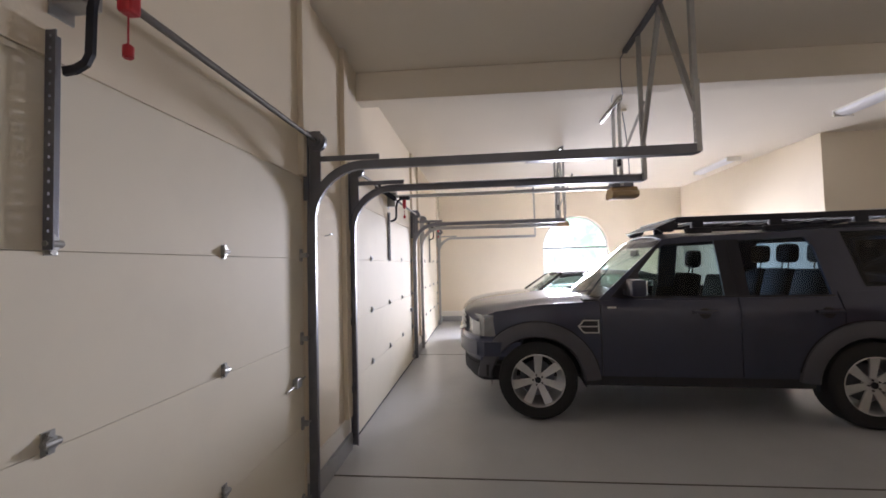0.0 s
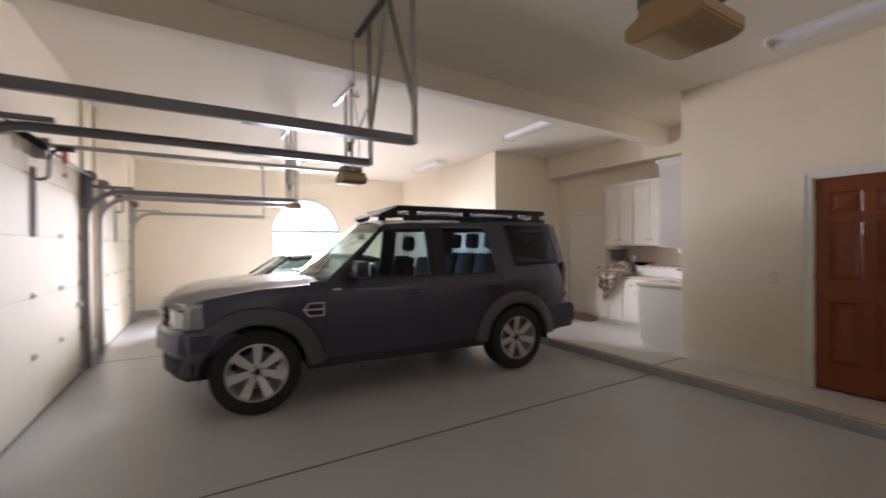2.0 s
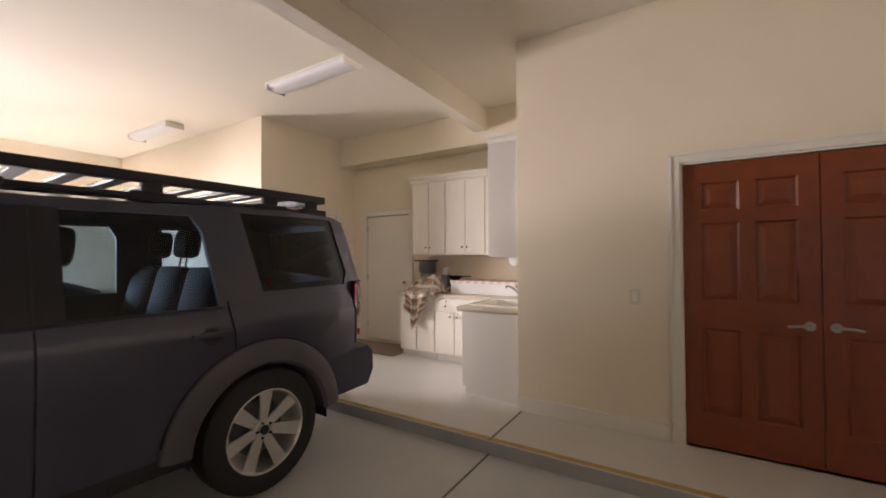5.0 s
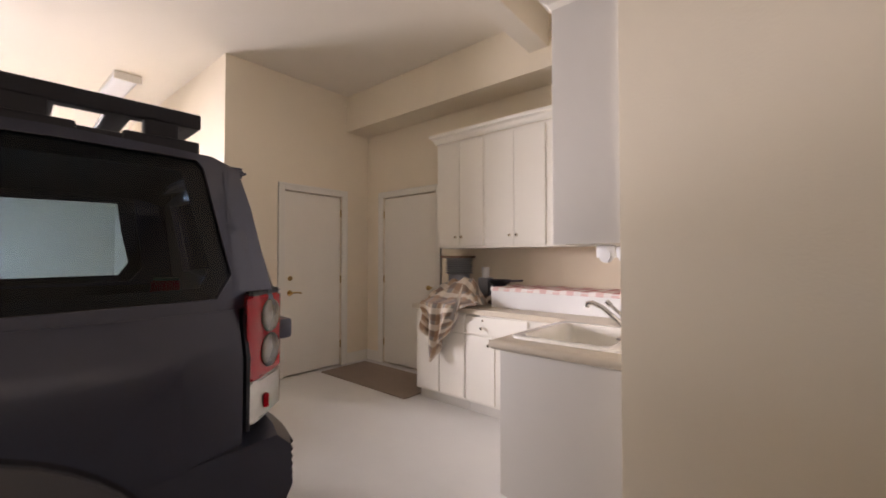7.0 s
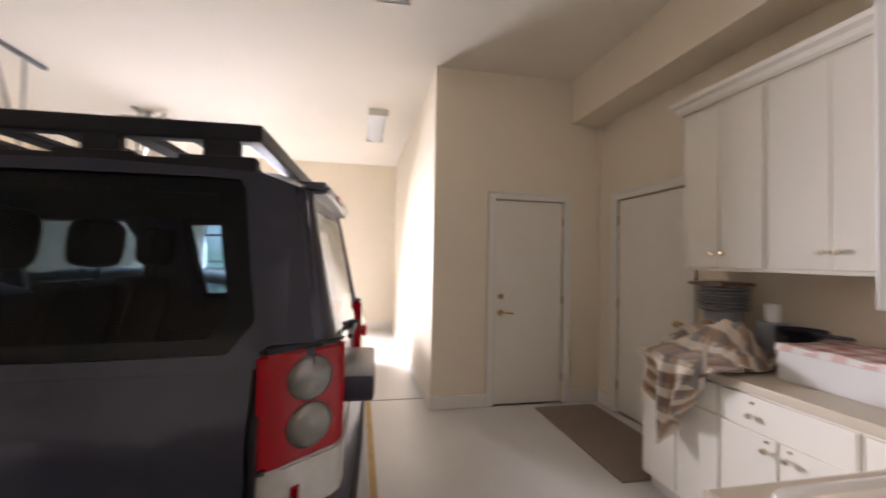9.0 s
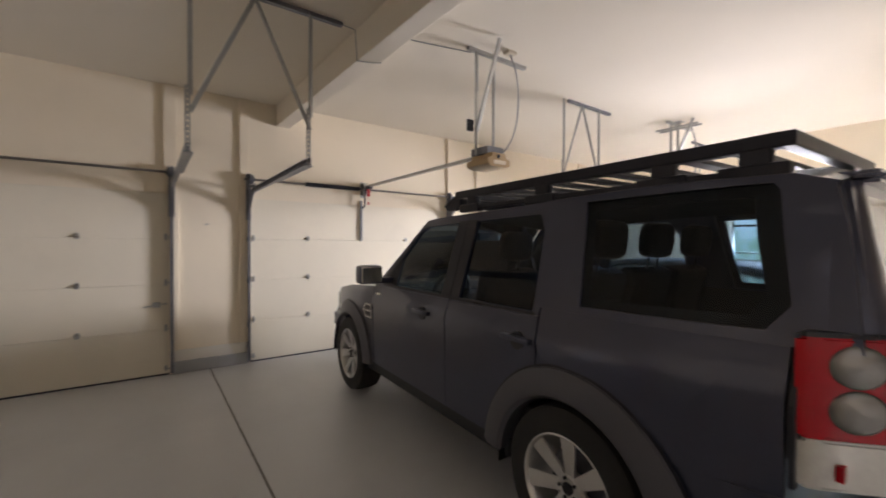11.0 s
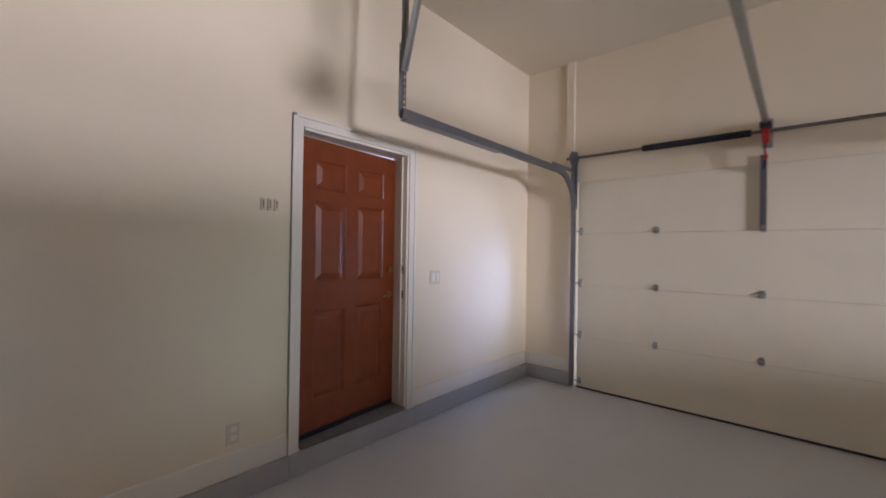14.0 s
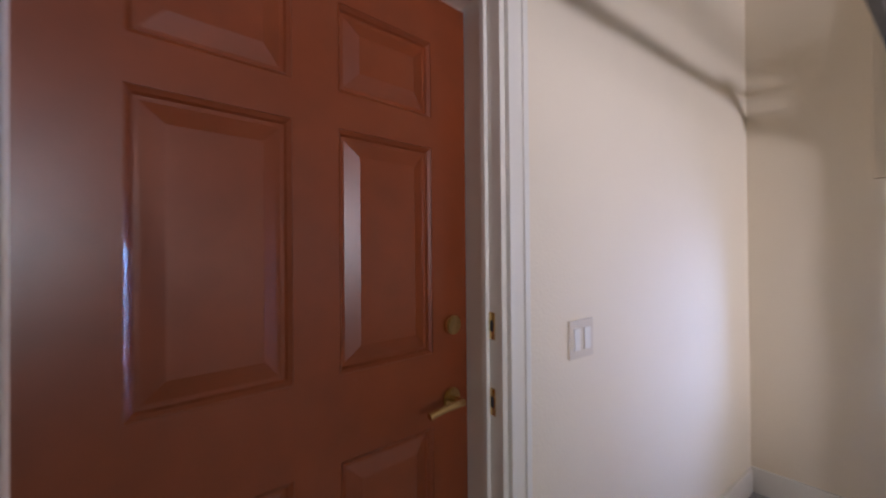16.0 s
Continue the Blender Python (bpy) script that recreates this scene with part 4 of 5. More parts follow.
track_hanger(DOORS[0][0] - 0.028, None)
track_hanger(DOORS[0][1] + 0.022, DOORS[1][0] - 0.028)
track_hanger(DOORS[1][1] + 0.022, DOORS[2][0] - 0.028)
track_hanger(DOORS[2][1] + 0.022, None)
opener_bracket = thing("opener_bracket", "pair of steel angle bars hung below the ceiling", "bracket")
for y in (9.90, 10.02):
    part("angle_bar", perforated((2.55, y, 3.30), (3.15, y, 3.30), up=(0, 0, 1)), STEEL, opener_bracket)
part("ceiling_stem", slotted((2.86, 9.96, 3.29), (2.86, 9.96, CEILZ), 0.04), STEEL, opener_bracket)
part("ceiling_plate", box(2.80, 9.90, CEILZ - 0.006, 2.92, 10.02, CEILZ, 0.002), STEEL, opener_bracket)
wire = tagged(part("cable", sweep([(2.47, 4.68, CEILZ - 0.01), (2.47, 4.92, CEILZ - 0.02), (2.47, 4.932, 3.2), (2.48, 4.933, 3.115), (2.5, 5.0, 3.114), (2.55, 5.12, 3.116), (2.56, 5.126, 3.38), (2.6, 5.5, 3.393), (2.72, 6.0, 3.393)], round_section(0.004, 6)), DARKSTEEL), "thin grey cable run over the ceiling beam", "cable")

# ---- doors ----


def leaf(parent, w, h, mat, m, panels=True, thick=0.044):
    """A door leaf in its own x (width) and z, its face at y 0 looking to -y, with two columns of three raised panels."""
    if not panels:
        return part("door_leaf", box(0, 0, 0, w, thick, h, 0.003), mat, parent, m=m)
    st, mu = 0.120 * w / 0.85, 0.098 * w / 0.85
    rows = [(0.235, 0.845), (1.045, 1.605), (1.69, 1.895)]
    rows = [(z0 * h / 2.03, z1 * h / 2.03) for z0, z1 in rows]
    cols = [(st, (w - mu) / 2), ((w + mu) / 2, w - st)]
    b = bmesh.new()
    loops = [[(0, 0), (w, 0), (w, h), (0, h)]] + [[(x0, z0), (x1, z0), (x1, z1), (x0, z1)] for x0, x1 in cols for z0, z1 in rows]
    edges = []
    for loop in loops:
        vs = [b.verts.new((x, 0, z)) for x, z in loop]
        edges += [b.edges.new((vs[i], vs[(i + 1) % 4])) for i in range(4)]
    bmesh.ops.triangle_fill(b, edges=edges, use_beauty=True)
    g = bmesh.ops.extrude_face_region(b, geom=b.faces[:])
    bmesh.ops.translate(b, verts=[v for v in g["geom"] if isinstance(v, bmesh.types.BMVert)], vec=(0, thick, 0))
    lf = part("door_leaf", b, mat, parent, m=m)
    for x0, x1 in cols:
        for z0, z1 in rows:
            q = bmesh.new()
            def ring(d, y):
                return [q.verts.new((x, y, z)) for x, z in ((x0 + d, z0 + d), (x1 - d, z0 + d), (x1 - d, z1 - d), (x0 + d, z1 - d))]
            rings = [ring(-0.001, 0.002), ring(0.008, 0.008), ring(0.012, 0.014), ring(0.02, 0.014), ring(0.055, 0.003), ring(0.06, 0.003)]
            for a, c in zip(rings, rings[1:]):
                for i in range(4):
                    q.faces.new((a[i], a[(i + 1) % 4], c[(i + 1) % 4], c[i]))
            q.faces.new(rings[-1])
            part("door_panel", q, mat, lf)
    return lf


def lever(parent, m, mat=BRASS, flip=1):
    b = rod((0, 0, 0), (0, -0.012, 0), 0.03, 20, bevel=0.004)
    rod((0, -0.01, 0), (0, -0.05, 0), 0.010, 10, b)
    sweep([(0, -0.05, 0), (flip * 0.03, -0.055, 0.004), (flip * 0.07, -0.052, 0.002), (flip * 0.115, -0.048, -0.006)], round_section(0.009, 8), b)
    return part("lever_handle", b, mat, parent, "polished lever handle", m=m, smooth=True)


def casing(name, p0, p1, z0, z1, axis, face, out, w=0.07, t=0.018):
    """White casing round an opening on a wall; axis 'x' or 'y' is the wall's run."""
    b = bmesh.new()
    for a, c, s, e in ((p0 - w, p0, z0, z1 + w), (p1, p1 + w, z0, z1 + w), (p0, p1, z1, z1 + w)):
        for d, tt in ((0.0, t), (0.022, t * 0.6)):
            lo, hi = sorted((face, face + out * (t if d == 0 else t + 0.006)))
            if d:
                if c - a > w + 0.01:
                    s2, e2, a2, c2 = e - 0.02, e, a - w, c + w
                elif a < p0:
                    s2, e2, a2, c2 = s, e, a, a + 0.02
                else:
                    s2, e2, a2, c2 = s, e, c - 0.02, c
            else:
                s2, e2, a2, c2 = s, e, a, c
            if axis == "x":
                box(a2, lo, s2, c2, hi, e2, 0.003, b)
            else:
                box(lo, a2, s2, hi, c2, e2, 0.003, b)
    return setting(name, b, WHITE, "white moulded door casing", "casing")


# side entry door, a little open to the outside
casing("trim_entry", EX0, EX1, CURBZ, EZ1, "x", 0.0, 1)
jam = bmesh.new()
for a, c in ((EX0, EX0 + 0.018), (EX1 - 0.003, EX1)):
    box(a, -0.158, EZ0, c, 0.004, EZ1 - 0.0, 0.002, jam)
box(EX0 + 0.018, -0.158, EZ1 - 0.018, EX1 - 0.018, 0.004, EZ1, 0.002, jam)
box(EX0 + 0.018, -0.060, EZ0 + 0.03, EX0 + 0.03, -0.043, EZ1 - 0.018, 0.002, jam)
entry_jamb = setting("trim_entry_jamb", jam, WHITE, "white door jamb", "jamb")
for z in (EZ0 + 1.098, EZ0 + 0.898):
    strike = part("strike_plate", box(EX0 + 0.0165, -0.042, z - 0.036, EX0 + 0.0205, -0.022, z + 0.036, 0.001), BRASS, entry_jamb, "brass strike plate")
    part("bolt_hole", box(EX0 + 0.0195, -0.038, z - 0.014, EX0 + 0.0212, -0.027, z + 0.014, 0.0005), BLACKPLASTIC, strike)
setting("trim_sill", box(EX0 + 0.018, -0.158, EZ0 - 0.004, EX1 - 0.018, 0.02, EZ0 + 0.022, 0.004), JOINT, "dark metal door sill", "sill")
entry = thing("entry_door", "red-stained wooden six-panel door standing slightly ajar", "door", m=Matrix.Translation((EX1 - 0.012, -0.054, EZ0 + 0.028)) @ Matrix.Rotation(radians(180 + 5.0), 4, "Z"))
EW, EH = EX1 - EX0 - 0.032, 1.945
lf = leaf(entry, EW, EH, WOOD, None)
lever(entry, Matrix.Translation((EW - 0.065, 0, 0.87)), BRASS, -1)
part("deadbolt", rod((EW - 0.065, 0, 1.07), (EW - 0.065, -0.022, 1.07), 0.026, 18, bevel=0.004), BRASS, entry, "brass deadbolt", smooth=True)
lp = box(EW - 0.001, 0.008, 1.03, EW + 0.002, 0.034, 1.11, 0.001)
part("latch_plate", lp, BRASS, entry)
part("latch_plate", box(EW - 0.001, 0.008, 0.83, EW + 0.002, 0.034, 0.91, 0.001), BRASS, entry)
part("door_sweep", box(0.005, -0.004, -0.006, EW - 0.005, 0.0, 0.03, 0.001), BLACKPLASTIC, entry, "black door sweep")

# double wooden doors
casing("trim_double", DD0, DD1, STEPZ, DDT, "y", HX, -1)
jam = bmesh.new()
for a, c in ((DD0, DD0 + 0.016), (DD1 - 0.016, DD1)):
    box(HX - 0.004, a, STEPZ, HX + 0.158, c, DDT, 0.002, jam)
box(HX - 0.004, DD0 + 0.016, DDT - 0.016, HX + 0.158, DD1 - 0.016, DDT, 0.002, jam)
setting("trim_double_jamb", jam, WHITE, "white door jamb", "jamb")
dbl = thing("double_door", "pair of closed red-stained six-panel wooden doors", "door")
LW = (DD1 - DD0 - 0.032 - 0.012) / 2
for k in (0, 1):
    y = DD1 - 0.019 - k * (LW + 0.006)
    m = Matrix.Translation((HX + 0.012, y, STEPZ + 0.012)) @ Matrix.Rotation(radians(-90), 4, "Z")
    lf = leaf(dbl, LW, DDT - STEPZ - 0.034, WOOD, m)
    hx = LW - 0.06 if k == 0 else 0.06
    lever(lf, Matrix.Translation((hx, 0, 0.90)), STEEL, -1 if k == 0 else 1)
    for z in (0.22, 1.02, 1.80):
        part("hinge", box(-0.012 if k == 0 else LW + 0.002, -0.012, z, 0.0 if k == 0 else LW + 0.014, 0.004, z + 0.09, 0.003), DARKSTEEL, lf)


def plain_door(name, label, m, w, h, knob_at, lock):
    d = thing(name, label, "door", m=m)
    leaf(d, w, h, CABWHITE, None, False)
    if knob_at < w / 2:
        hx = w
    else:
        hx = -0.01
    for z in (0.2, 0.98, 1.78):
        part("hinge", box(hx, -0.012, z, hx + 0.012, 0.004, z + 0.09, 0.003), BRASS, d)
    if lock:
        lever(d, Matrix.Translation((knob_at, 0, 0.90)), BRASS, 1 if knob_at < w / 2 else -1)
        part("deadbolt", rod((knob_at, 0, 1.06), (knob_at, -0.022, 1.06), 0.026, 16, bevel=0.004), BRASS, d, smooth=True)
    else:
        b = rod((knob_at, 0, 0.95), (knob_at, -0.04, 0.95), 0.012, 10)
        s = bmesh.new()
        bmesh.ops.create_uvsphere(s, u_segments=16, v_segments=10, radius=0.027)
        s.transform(Matrix.Translation((knob_at, -0.05, 0.95)))
        join(b, s)
        part("door_knob", b, BRASS, d, smooth=True)


casing("trim_side", SD0, SD1, STEPZ, 2.14, "x", SY, -1, 0.075)
plain_door("side_door", "closed cream flush door with brass lever and deadbolt", Matrix.Translation((SD0 + 0.012, SY + 0.012, STEPZ + 0.012)), SD1 - SD0 - 0.024, 2.14 - STEPZ - 0.022, 0.06, True)
casing("trim_hall", HD0, HD1, STEPZ, 2.14, "y", BX, -1, 0.075)
plain_door("hall_door", "closed cream flush door beside the kitchen cabinets", Matrix.Translation((BX + 0.012, HD1 - 0.005, STEPZ + 0.012)) @ Matrix.Rotation(radians(-90), 4, "Z"), HD1 - HD0 - 0.010, 2.14 - STEPZ - 0.022, HD1 - HD0 - 0.09, False)
# Unseen slabs added to close off the openings behind the shut doors.
for nm, bb in (("backing_hall", box(BX + 0.17, HD0 - 0.1, 0, BX + 0.2, HD1 + 0.1, 2.3)), ("backing_side", box(SD0 - 0.1, SY + 0.17, 0, SD1 + 0.1, SY + 0.2, 2.3)), ("backing_double", box(HX + 0.17, DD0 - 0.1, 0, HX + 0.2, DD1 + 0.1, 2.3))):
    setting("wall_" + nm, bb, WALL, "unseen backing slab added behind a closed door", "wall")

# ---- kitchenette ----
LAMINATE = shader("beige_laminate", (0.60, 0.52, 0.41), 0.35, var=0.06, scale=40, bump=0.01)
PORCELAIN = shader("white_sink_enamel", (0.80, 0.77, 0.71), 0.15, var=0.02, bump=0, coat=0.5)
# Greyer tone for the cabinet ends, sink panels and toe kicks.
PANELGREY = shader("cabinet_end_grey", (0.66, 0.62, 0.56), 0.5, var=0.03, scale=3, bump=0.01)
KNOB = shader("polished_knob", (0.68, 0.62, 0.52), 0.2, 1.0, var=0.05, bump=0)
MATFIB = shader("brown_mat_fibre", (0.29, 0.225, 0.18), 0.9, var=0.25, scale=60, bump=0.1, bscale=300, stain=0.3)
CARD = shader("white_painted_board", (0.80, 0.79, 0.78), 0.5, var=0.02, scale=3, bump=0.01)
GREYPOT = shader("grey_enamel", (0.26, 0.27, 0.29), 0.35, var=0.1, scale=20, bump=0.01)
CUTWOOD = shader("brown_wood", (0.16, 0.085, 0.045), 0.5, var=0.25, scale=25, bump=0.02)


def knob(parent, x, y, z, d=(-1, 0, 0)):
    d = Vector(d)
    p = Vector((x, y, z))
    b = rod(p, p + d * 0.02, 0.006, 8)
    rod(p + d * 0.017, p + d * 0.03, 0.015, 12, b, 0.011)
    return part("knob", b, KNOB, parent, smooth=True)


BXF, CT = 7.47, 0.975


def base_unit(y0, y1, drawer, doors, label):
    u = thing("base_cabinet", label, "cabinet", "base cabinets")
    b = box(BXF - 0.008, y0 + 0.001, STEPZ + 0.10, BX - 0.004, y1 - 0.001, CT - 0.045)
    part("carcass", b, CABWHITE, u)
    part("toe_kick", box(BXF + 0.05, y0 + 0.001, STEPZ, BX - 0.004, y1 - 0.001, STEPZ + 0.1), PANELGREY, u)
    top = CT - 0.06
    low = STEPZ + 0.115
    split = top - 0.16
    w = (y1 - y0) / doors
    if drawer == 1:
        d = part("drawer_front", box(BXF - 0.02, y0 + 0.012, split + 0.012, BXF, y1 - 0.012, top, 0.004), CABWHITE, u)
        knob(d, BXF - 0.02, y0 + (y1 - y0) * 0.7, (split + top) / 2 - 0.01)
        part("keyhole", rod((BXF - 0.019, y0 + (y1 - y0) * 0.7, top - 0.03), (BXF - 0.024, y0 + (y1 - y0) * 0.7, top - 0.03), 0.008, 10), BRASS, d)
    else:
        for i in range(doors):
            part("drawer_front", box(BXF - 0.02, y0 + w * i + 0.008, split + 0.012, BXF, y0 + w * (i + 1) - 0.008, top, 0.004), CABWHITE, u)
    for i in range(doors):
        d = part("cabinet_door", box(BXF - 0.02, y0 + w * i + 0.008, low, BXF, y0 + w * (i + 1) - 0.008, split, 0.004), CABWHITE, u)
        ky = y0 + w * (i + 1) - 0.05 if i % 2 == 0 else y0 + w * i + 0.05
        knob(d, BXF - 0.02, ky, split - 0.06)
        part("keyhole", rod((BXF - 0.019, ky, split - 0.02), (BXF - 0.024, ky, split - 0.02), 0.007, 10), BRASS, d)


base_unit(5.70, 6.27, 0, 2, "white base cabinet with two doors under the counter")
base_unit(5.10, 5.698, 1, 2, "white base cabinet with one drawer and two doors")
base_unit(4.80, 5.098, 1, 1, "narrow white base cabinet beside the sink counter")

UXF = 7.78


def wall_unit(y0, y1, label):
    u = thing("wall_cabinet", label, "cabinet", "wall cabinets")
    part("carcass", box(UXF - 0.008, y0 + 0.0003, 1.49, BX - 0.003, y1 - 0.0003, 2.525), CABWHITE, u)
    w = (y1 - y0) / 2
    for i in (0, 1):
        d = part("cabinet_door", box(UXF - 0.02, y0 + w * i + (0.014 if i == 0 else 0.002), 1.51, UXF + 0.001, y0 + w * (i + 1) - (0.002 if i == 0 else 0.014), 2.50, 0.004), CABWHITE, u)
        knob(d, UXF - 0.02, y0 + w - 0.035 if i == 0 else y0 + w + 0.035, 1.595)


wall_unit(5.715, 6.285, "white two-door wall cabinet above the counter")
wall_unit(5.10, 5.713, "white two-door wall cabinet above the counter")
end = thing("wall_cabinet", "tall plain end panel cabinet above the sink", "cabinet", "wall cabinets")
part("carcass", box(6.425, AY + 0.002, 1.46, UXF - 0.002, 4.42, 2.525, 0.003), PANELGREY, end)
part("filler", box(UXF - 0.018, 4.422, 1.49, BX - 0.003, 5.098, 2.525, 0.003), CABWHITE, end)
cr = bmesh.new()
PROF = [(0, 0), (0.0, 0.085), (-0.06, 0.085), (-0.055, 0.06), (-0.03, 0.045), (-0.022, 0.02), (-0.008, 0.0)]
rows = []
for px, py, nx, ny in ((BX - 0.004, 6.287, 0, 1), (UXF - 0.02, 6.287, -1, 1), (UXF - 0.02, 4.42, -1, 1), (6.474, 4.42, -1, 1), (6.474, AY + 0.002, -1, 0)):
    rows.append([(px - nx * p if nx else px, py - ny * p if ny else py, 2.525 + z) for p, z in PROF])
rows = [[(x if abs(nx) < 0.5 else px + p * 1.0, y if abs(ny) < 0.5 else py - p, z) for (x, y, z), (p, _) in zip(r, PROF)] for r, (px, py, nx, ny) in zip(rows, ((BX - 0.004, 6.287, 0, 1), (UXF - 0.02, 6.287, -1, 1), (UXF - 0.02, 4.42, -1, 1), (6.474, 4.42, -1, 1), (6.474, AY + 0.002, -1, 0)))]
skin([r + [r[0]] for r in rows], 0, cr)
tagged(part("crown_moulding", cr, CABWHITE), "white crown moulding along the wall cabinet tops", "moulding", kind="structure")

# sink counter
sc = thing("sink_cabinet", "plain white cabinet end supporting the sink counter", "cabinet")
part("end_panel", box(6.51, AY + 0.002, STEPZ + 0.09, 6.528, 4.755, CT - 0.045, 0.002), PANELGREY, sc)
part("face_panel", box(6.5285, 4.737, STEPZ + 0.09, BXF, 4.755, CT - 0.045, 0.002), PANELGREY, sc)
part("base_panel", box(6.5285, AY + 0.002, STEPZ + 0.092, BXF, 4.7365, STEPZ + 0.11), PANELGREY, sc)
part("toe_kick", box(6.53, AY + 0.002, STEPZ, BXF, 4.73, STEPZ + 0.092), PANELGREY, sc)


def counter():
    t = thing("countertop", "beige laminate countertop with rounded edge", "countertop")
    z0, z1 = CT - 0.045, CT
    sx0, sx1, sy0, sy1 = 6.62, 7.22, 4.16, 4.72
    b = bmesh.new()
    for x0, y0, x1, y1 in ((6.49, AY + 0.002, sx0, 4.79), (sx1, AY + 0.002, BXF - 0.035, 4.79), (sx0, AY + 0.002, sx1, sy0), (sx0, sy1, sx1, 4.79)):
        box(x0, y0, z0, x1, y1, z1, bm=b)
    bmesh.ops.remove_doubles(b, verts=b.verts, dist=1e-4)
    part("sink_top", b, LAMINATE, t)
    part("front_edge", sweep([(6.49, 4.79, z0 + 0.0225), (BXF - 0.035, 4.79, z0 + 0.0225)], round_section(0.0225, 10)), LAMINATE, t, smooth=True)
    part("front_edge", sweep([(6.49, AY + 0.01, z0 + 0.0225), (6.49, 4.79, z0 + 0.0225)], round_section(0.0225, 10)), LAMINATE, t, smooth=True)
    part("back_top", box(BXF - 0.035, AY + 0.002, z0, BX - 0.002, 6.31, z1, 0.008), LAMINATE, t)
    part("backsplash", box(BX - 0.02, AY + 0.02, z1 - 0.002, BX - 0.002, 6.31, z1 + 0.1, 0.004), LAMINATE, t)
    s = thing("sink", "white enamel drop-in sink in the counter", "sink")
    r = bmesh.new()
    rings = []
    for x0, y0, x1, y1, z, rad in ((6.715, 4.20, 7.375, 4.87, CT + 0.001, 0.07), (6.718, 4.203, 7.372, 4.867, CT + 0.012, 0.07), (6.735, 4.22, 7.355, 4.85, CT + 0.016, 0.065), (6.765, 4.33, 7.325, 4.82, CT + 0.012, 0.06), (6.775, 4.34, 7.315, 4.81, CT - 0.01, 0.06), (6.80, 4.36, 7.29, 4.79, CT - 0.17, 0.08), (6.85, 4.41, 7.24, 4.74, CT - 0.19, 0.08), (7.0, 4.55, 7.09, 4.6, CT - 0.195, 0.02)):
        ring = []
        for cx, cy, a0 in ((x1 - rad, y1 - rad, 0), (x0 + rad, y1 - rad, 90), (x0 + rad, y0 + rad, 180), (x1 - rad, y0 + rad, 270)):
            ring += [(cx + rad * math.cos(radians(a0 + 90 * i / 5)), cy + rad * math.sin(radians(a0 + 90 * i / 5)), z) for i in range(6)]
        ring = [(px - 0.125, py - 0.075 - 0.06 * (py - 4.2), pz) for px, py, pz in ring]
        rings.append(ring + [ring[0]])
    skin(rings, 0, r)
    bmesh.ops.remove_doubles(r, verts=r.verts, dist=1e-5)
    part("basin", r, PORCELAIN, s, smooth=True)
    part("drain", rod((6.92, 4.50, CT - 0.195), (6.92, 4.50, CT - 0.189), 0.04, 16), CHROME, s)
    f = thing("faucet", "chrome single-lever faucet behind the sink", "faucet")
    fb = box(6.80, 4.21, CT + 0.014, 6.96, 4.27, CT + 0.03, 0.01)
    rod((6.88, 4.24, CT + 0.028), (6.88, 4.24, CT + 0.10), 0.026, 16, fb, 0.022)
    part("base", fb, CHROME, f, smooth=True)
    part("spout", sweep([(6.88, 4.24, CT + 0.06), (6.88, 4.29, CT + 0.11), (6.88, 4.36, CT + 0.165), (6.88, 4.41, CT + 0.186), (6.88, 4.435, CT + 0.182), (6.88, 4.44, CT + 0.16)], round_section(0.013, 10), up=(1, 0, 0)), CHROME, f, smooth=True)
    lv = sweep([(6.88, 4.24, CT + 0.10), (6.89, 4.27, CT + 0.135), (6.92, 4.335, CT + 0.178)], round_section(0.009, 8), up=(1, 0, 0))
    rod((6.92, 4.33, CT + 0.174), (6.927, 4.352, CT + 0.192), 0.014, 10, lv)
    part("lever", lv, CHROME, f, smooth=True)
    part("sprayer", rod((7.09, 4.2, CT + 0.014), (7.09, 4.2, CT + 0.08), 0.018, 12, r2=0.014), CHROME, f, smooth=True)


counter()


def gingham():
    """Red and white check, woven in squares."""
    m = bpy.data.materials.new("gingham_cloth")
    m.use_nodes = True
    nt = m.node_tree
    p = nt.nodes["Principled BSDF"]
    p.inputs["Roughness"].default_value = 0.9
    co = nt.nodes.new("ShaderNodeTexCoord")
    sep = nt.nodes.new("ShaderNodeSeparateXYZ")
    nt.links.new(co.outputs["Object"], sep.inputs[0])
    outs = []
    for axis in (0, 1):
        w = nt.nodes.new("ShaderNodeMath")
        w.operation = "MULTIPLY"
        w.inputs[1].default_value = 2 * math.pi / 0.11
        nt.links.new(sep.outputs[axis], w.inputs[0])
        s = nt.nodes.new("ShaderNodeMath")
        s.operation = "SINE"
        nt.links.new(w.outputs[0], s.inputs[0])
        g = nt.nodes.new("ShaderNodeMath")
        g.operation = "GREATER_THAN"
        g.inputs[1].default_value = 0
        nt.links.new(s.outputs[0], g.inputs[0])
        outs.append(g)
    add = nt.nodes.new("ShaderNodeMath")
    nt.links.new(outs[0].outputs[0], add.inputs[0])
    nt.links.new(outs[1].outputs[0], add.inputs[1])
    half = nt.nodes.new("ShaderNodeMath")
    half.operation = "MULTIPLY"
    half.inputs[1].default_value = 0.5
    nt.links.new(add.outputs[0], half.inputs[0])
    ramp = nt.nodes.new("ShaderNodeValToRGB")
    ramp.color_ramp.interpolation = "CONSTANT"
    e = ramp.color_ramp.elements
    e[0].color = (0.80, 0.74, 0.70, 1)
    e[1].position, e[1].color = 0.75, (0.60, 0.24, 0.23, 1)
    k = e.new(0.25)
    k.color = (0.72, 0.50, 0.47, 1)
    nt.links.new(half.outputs[0], ramp.inputs[0])
    nt.links.new(ramp.outputs[0], p.inputs["Base Color"])
    return m


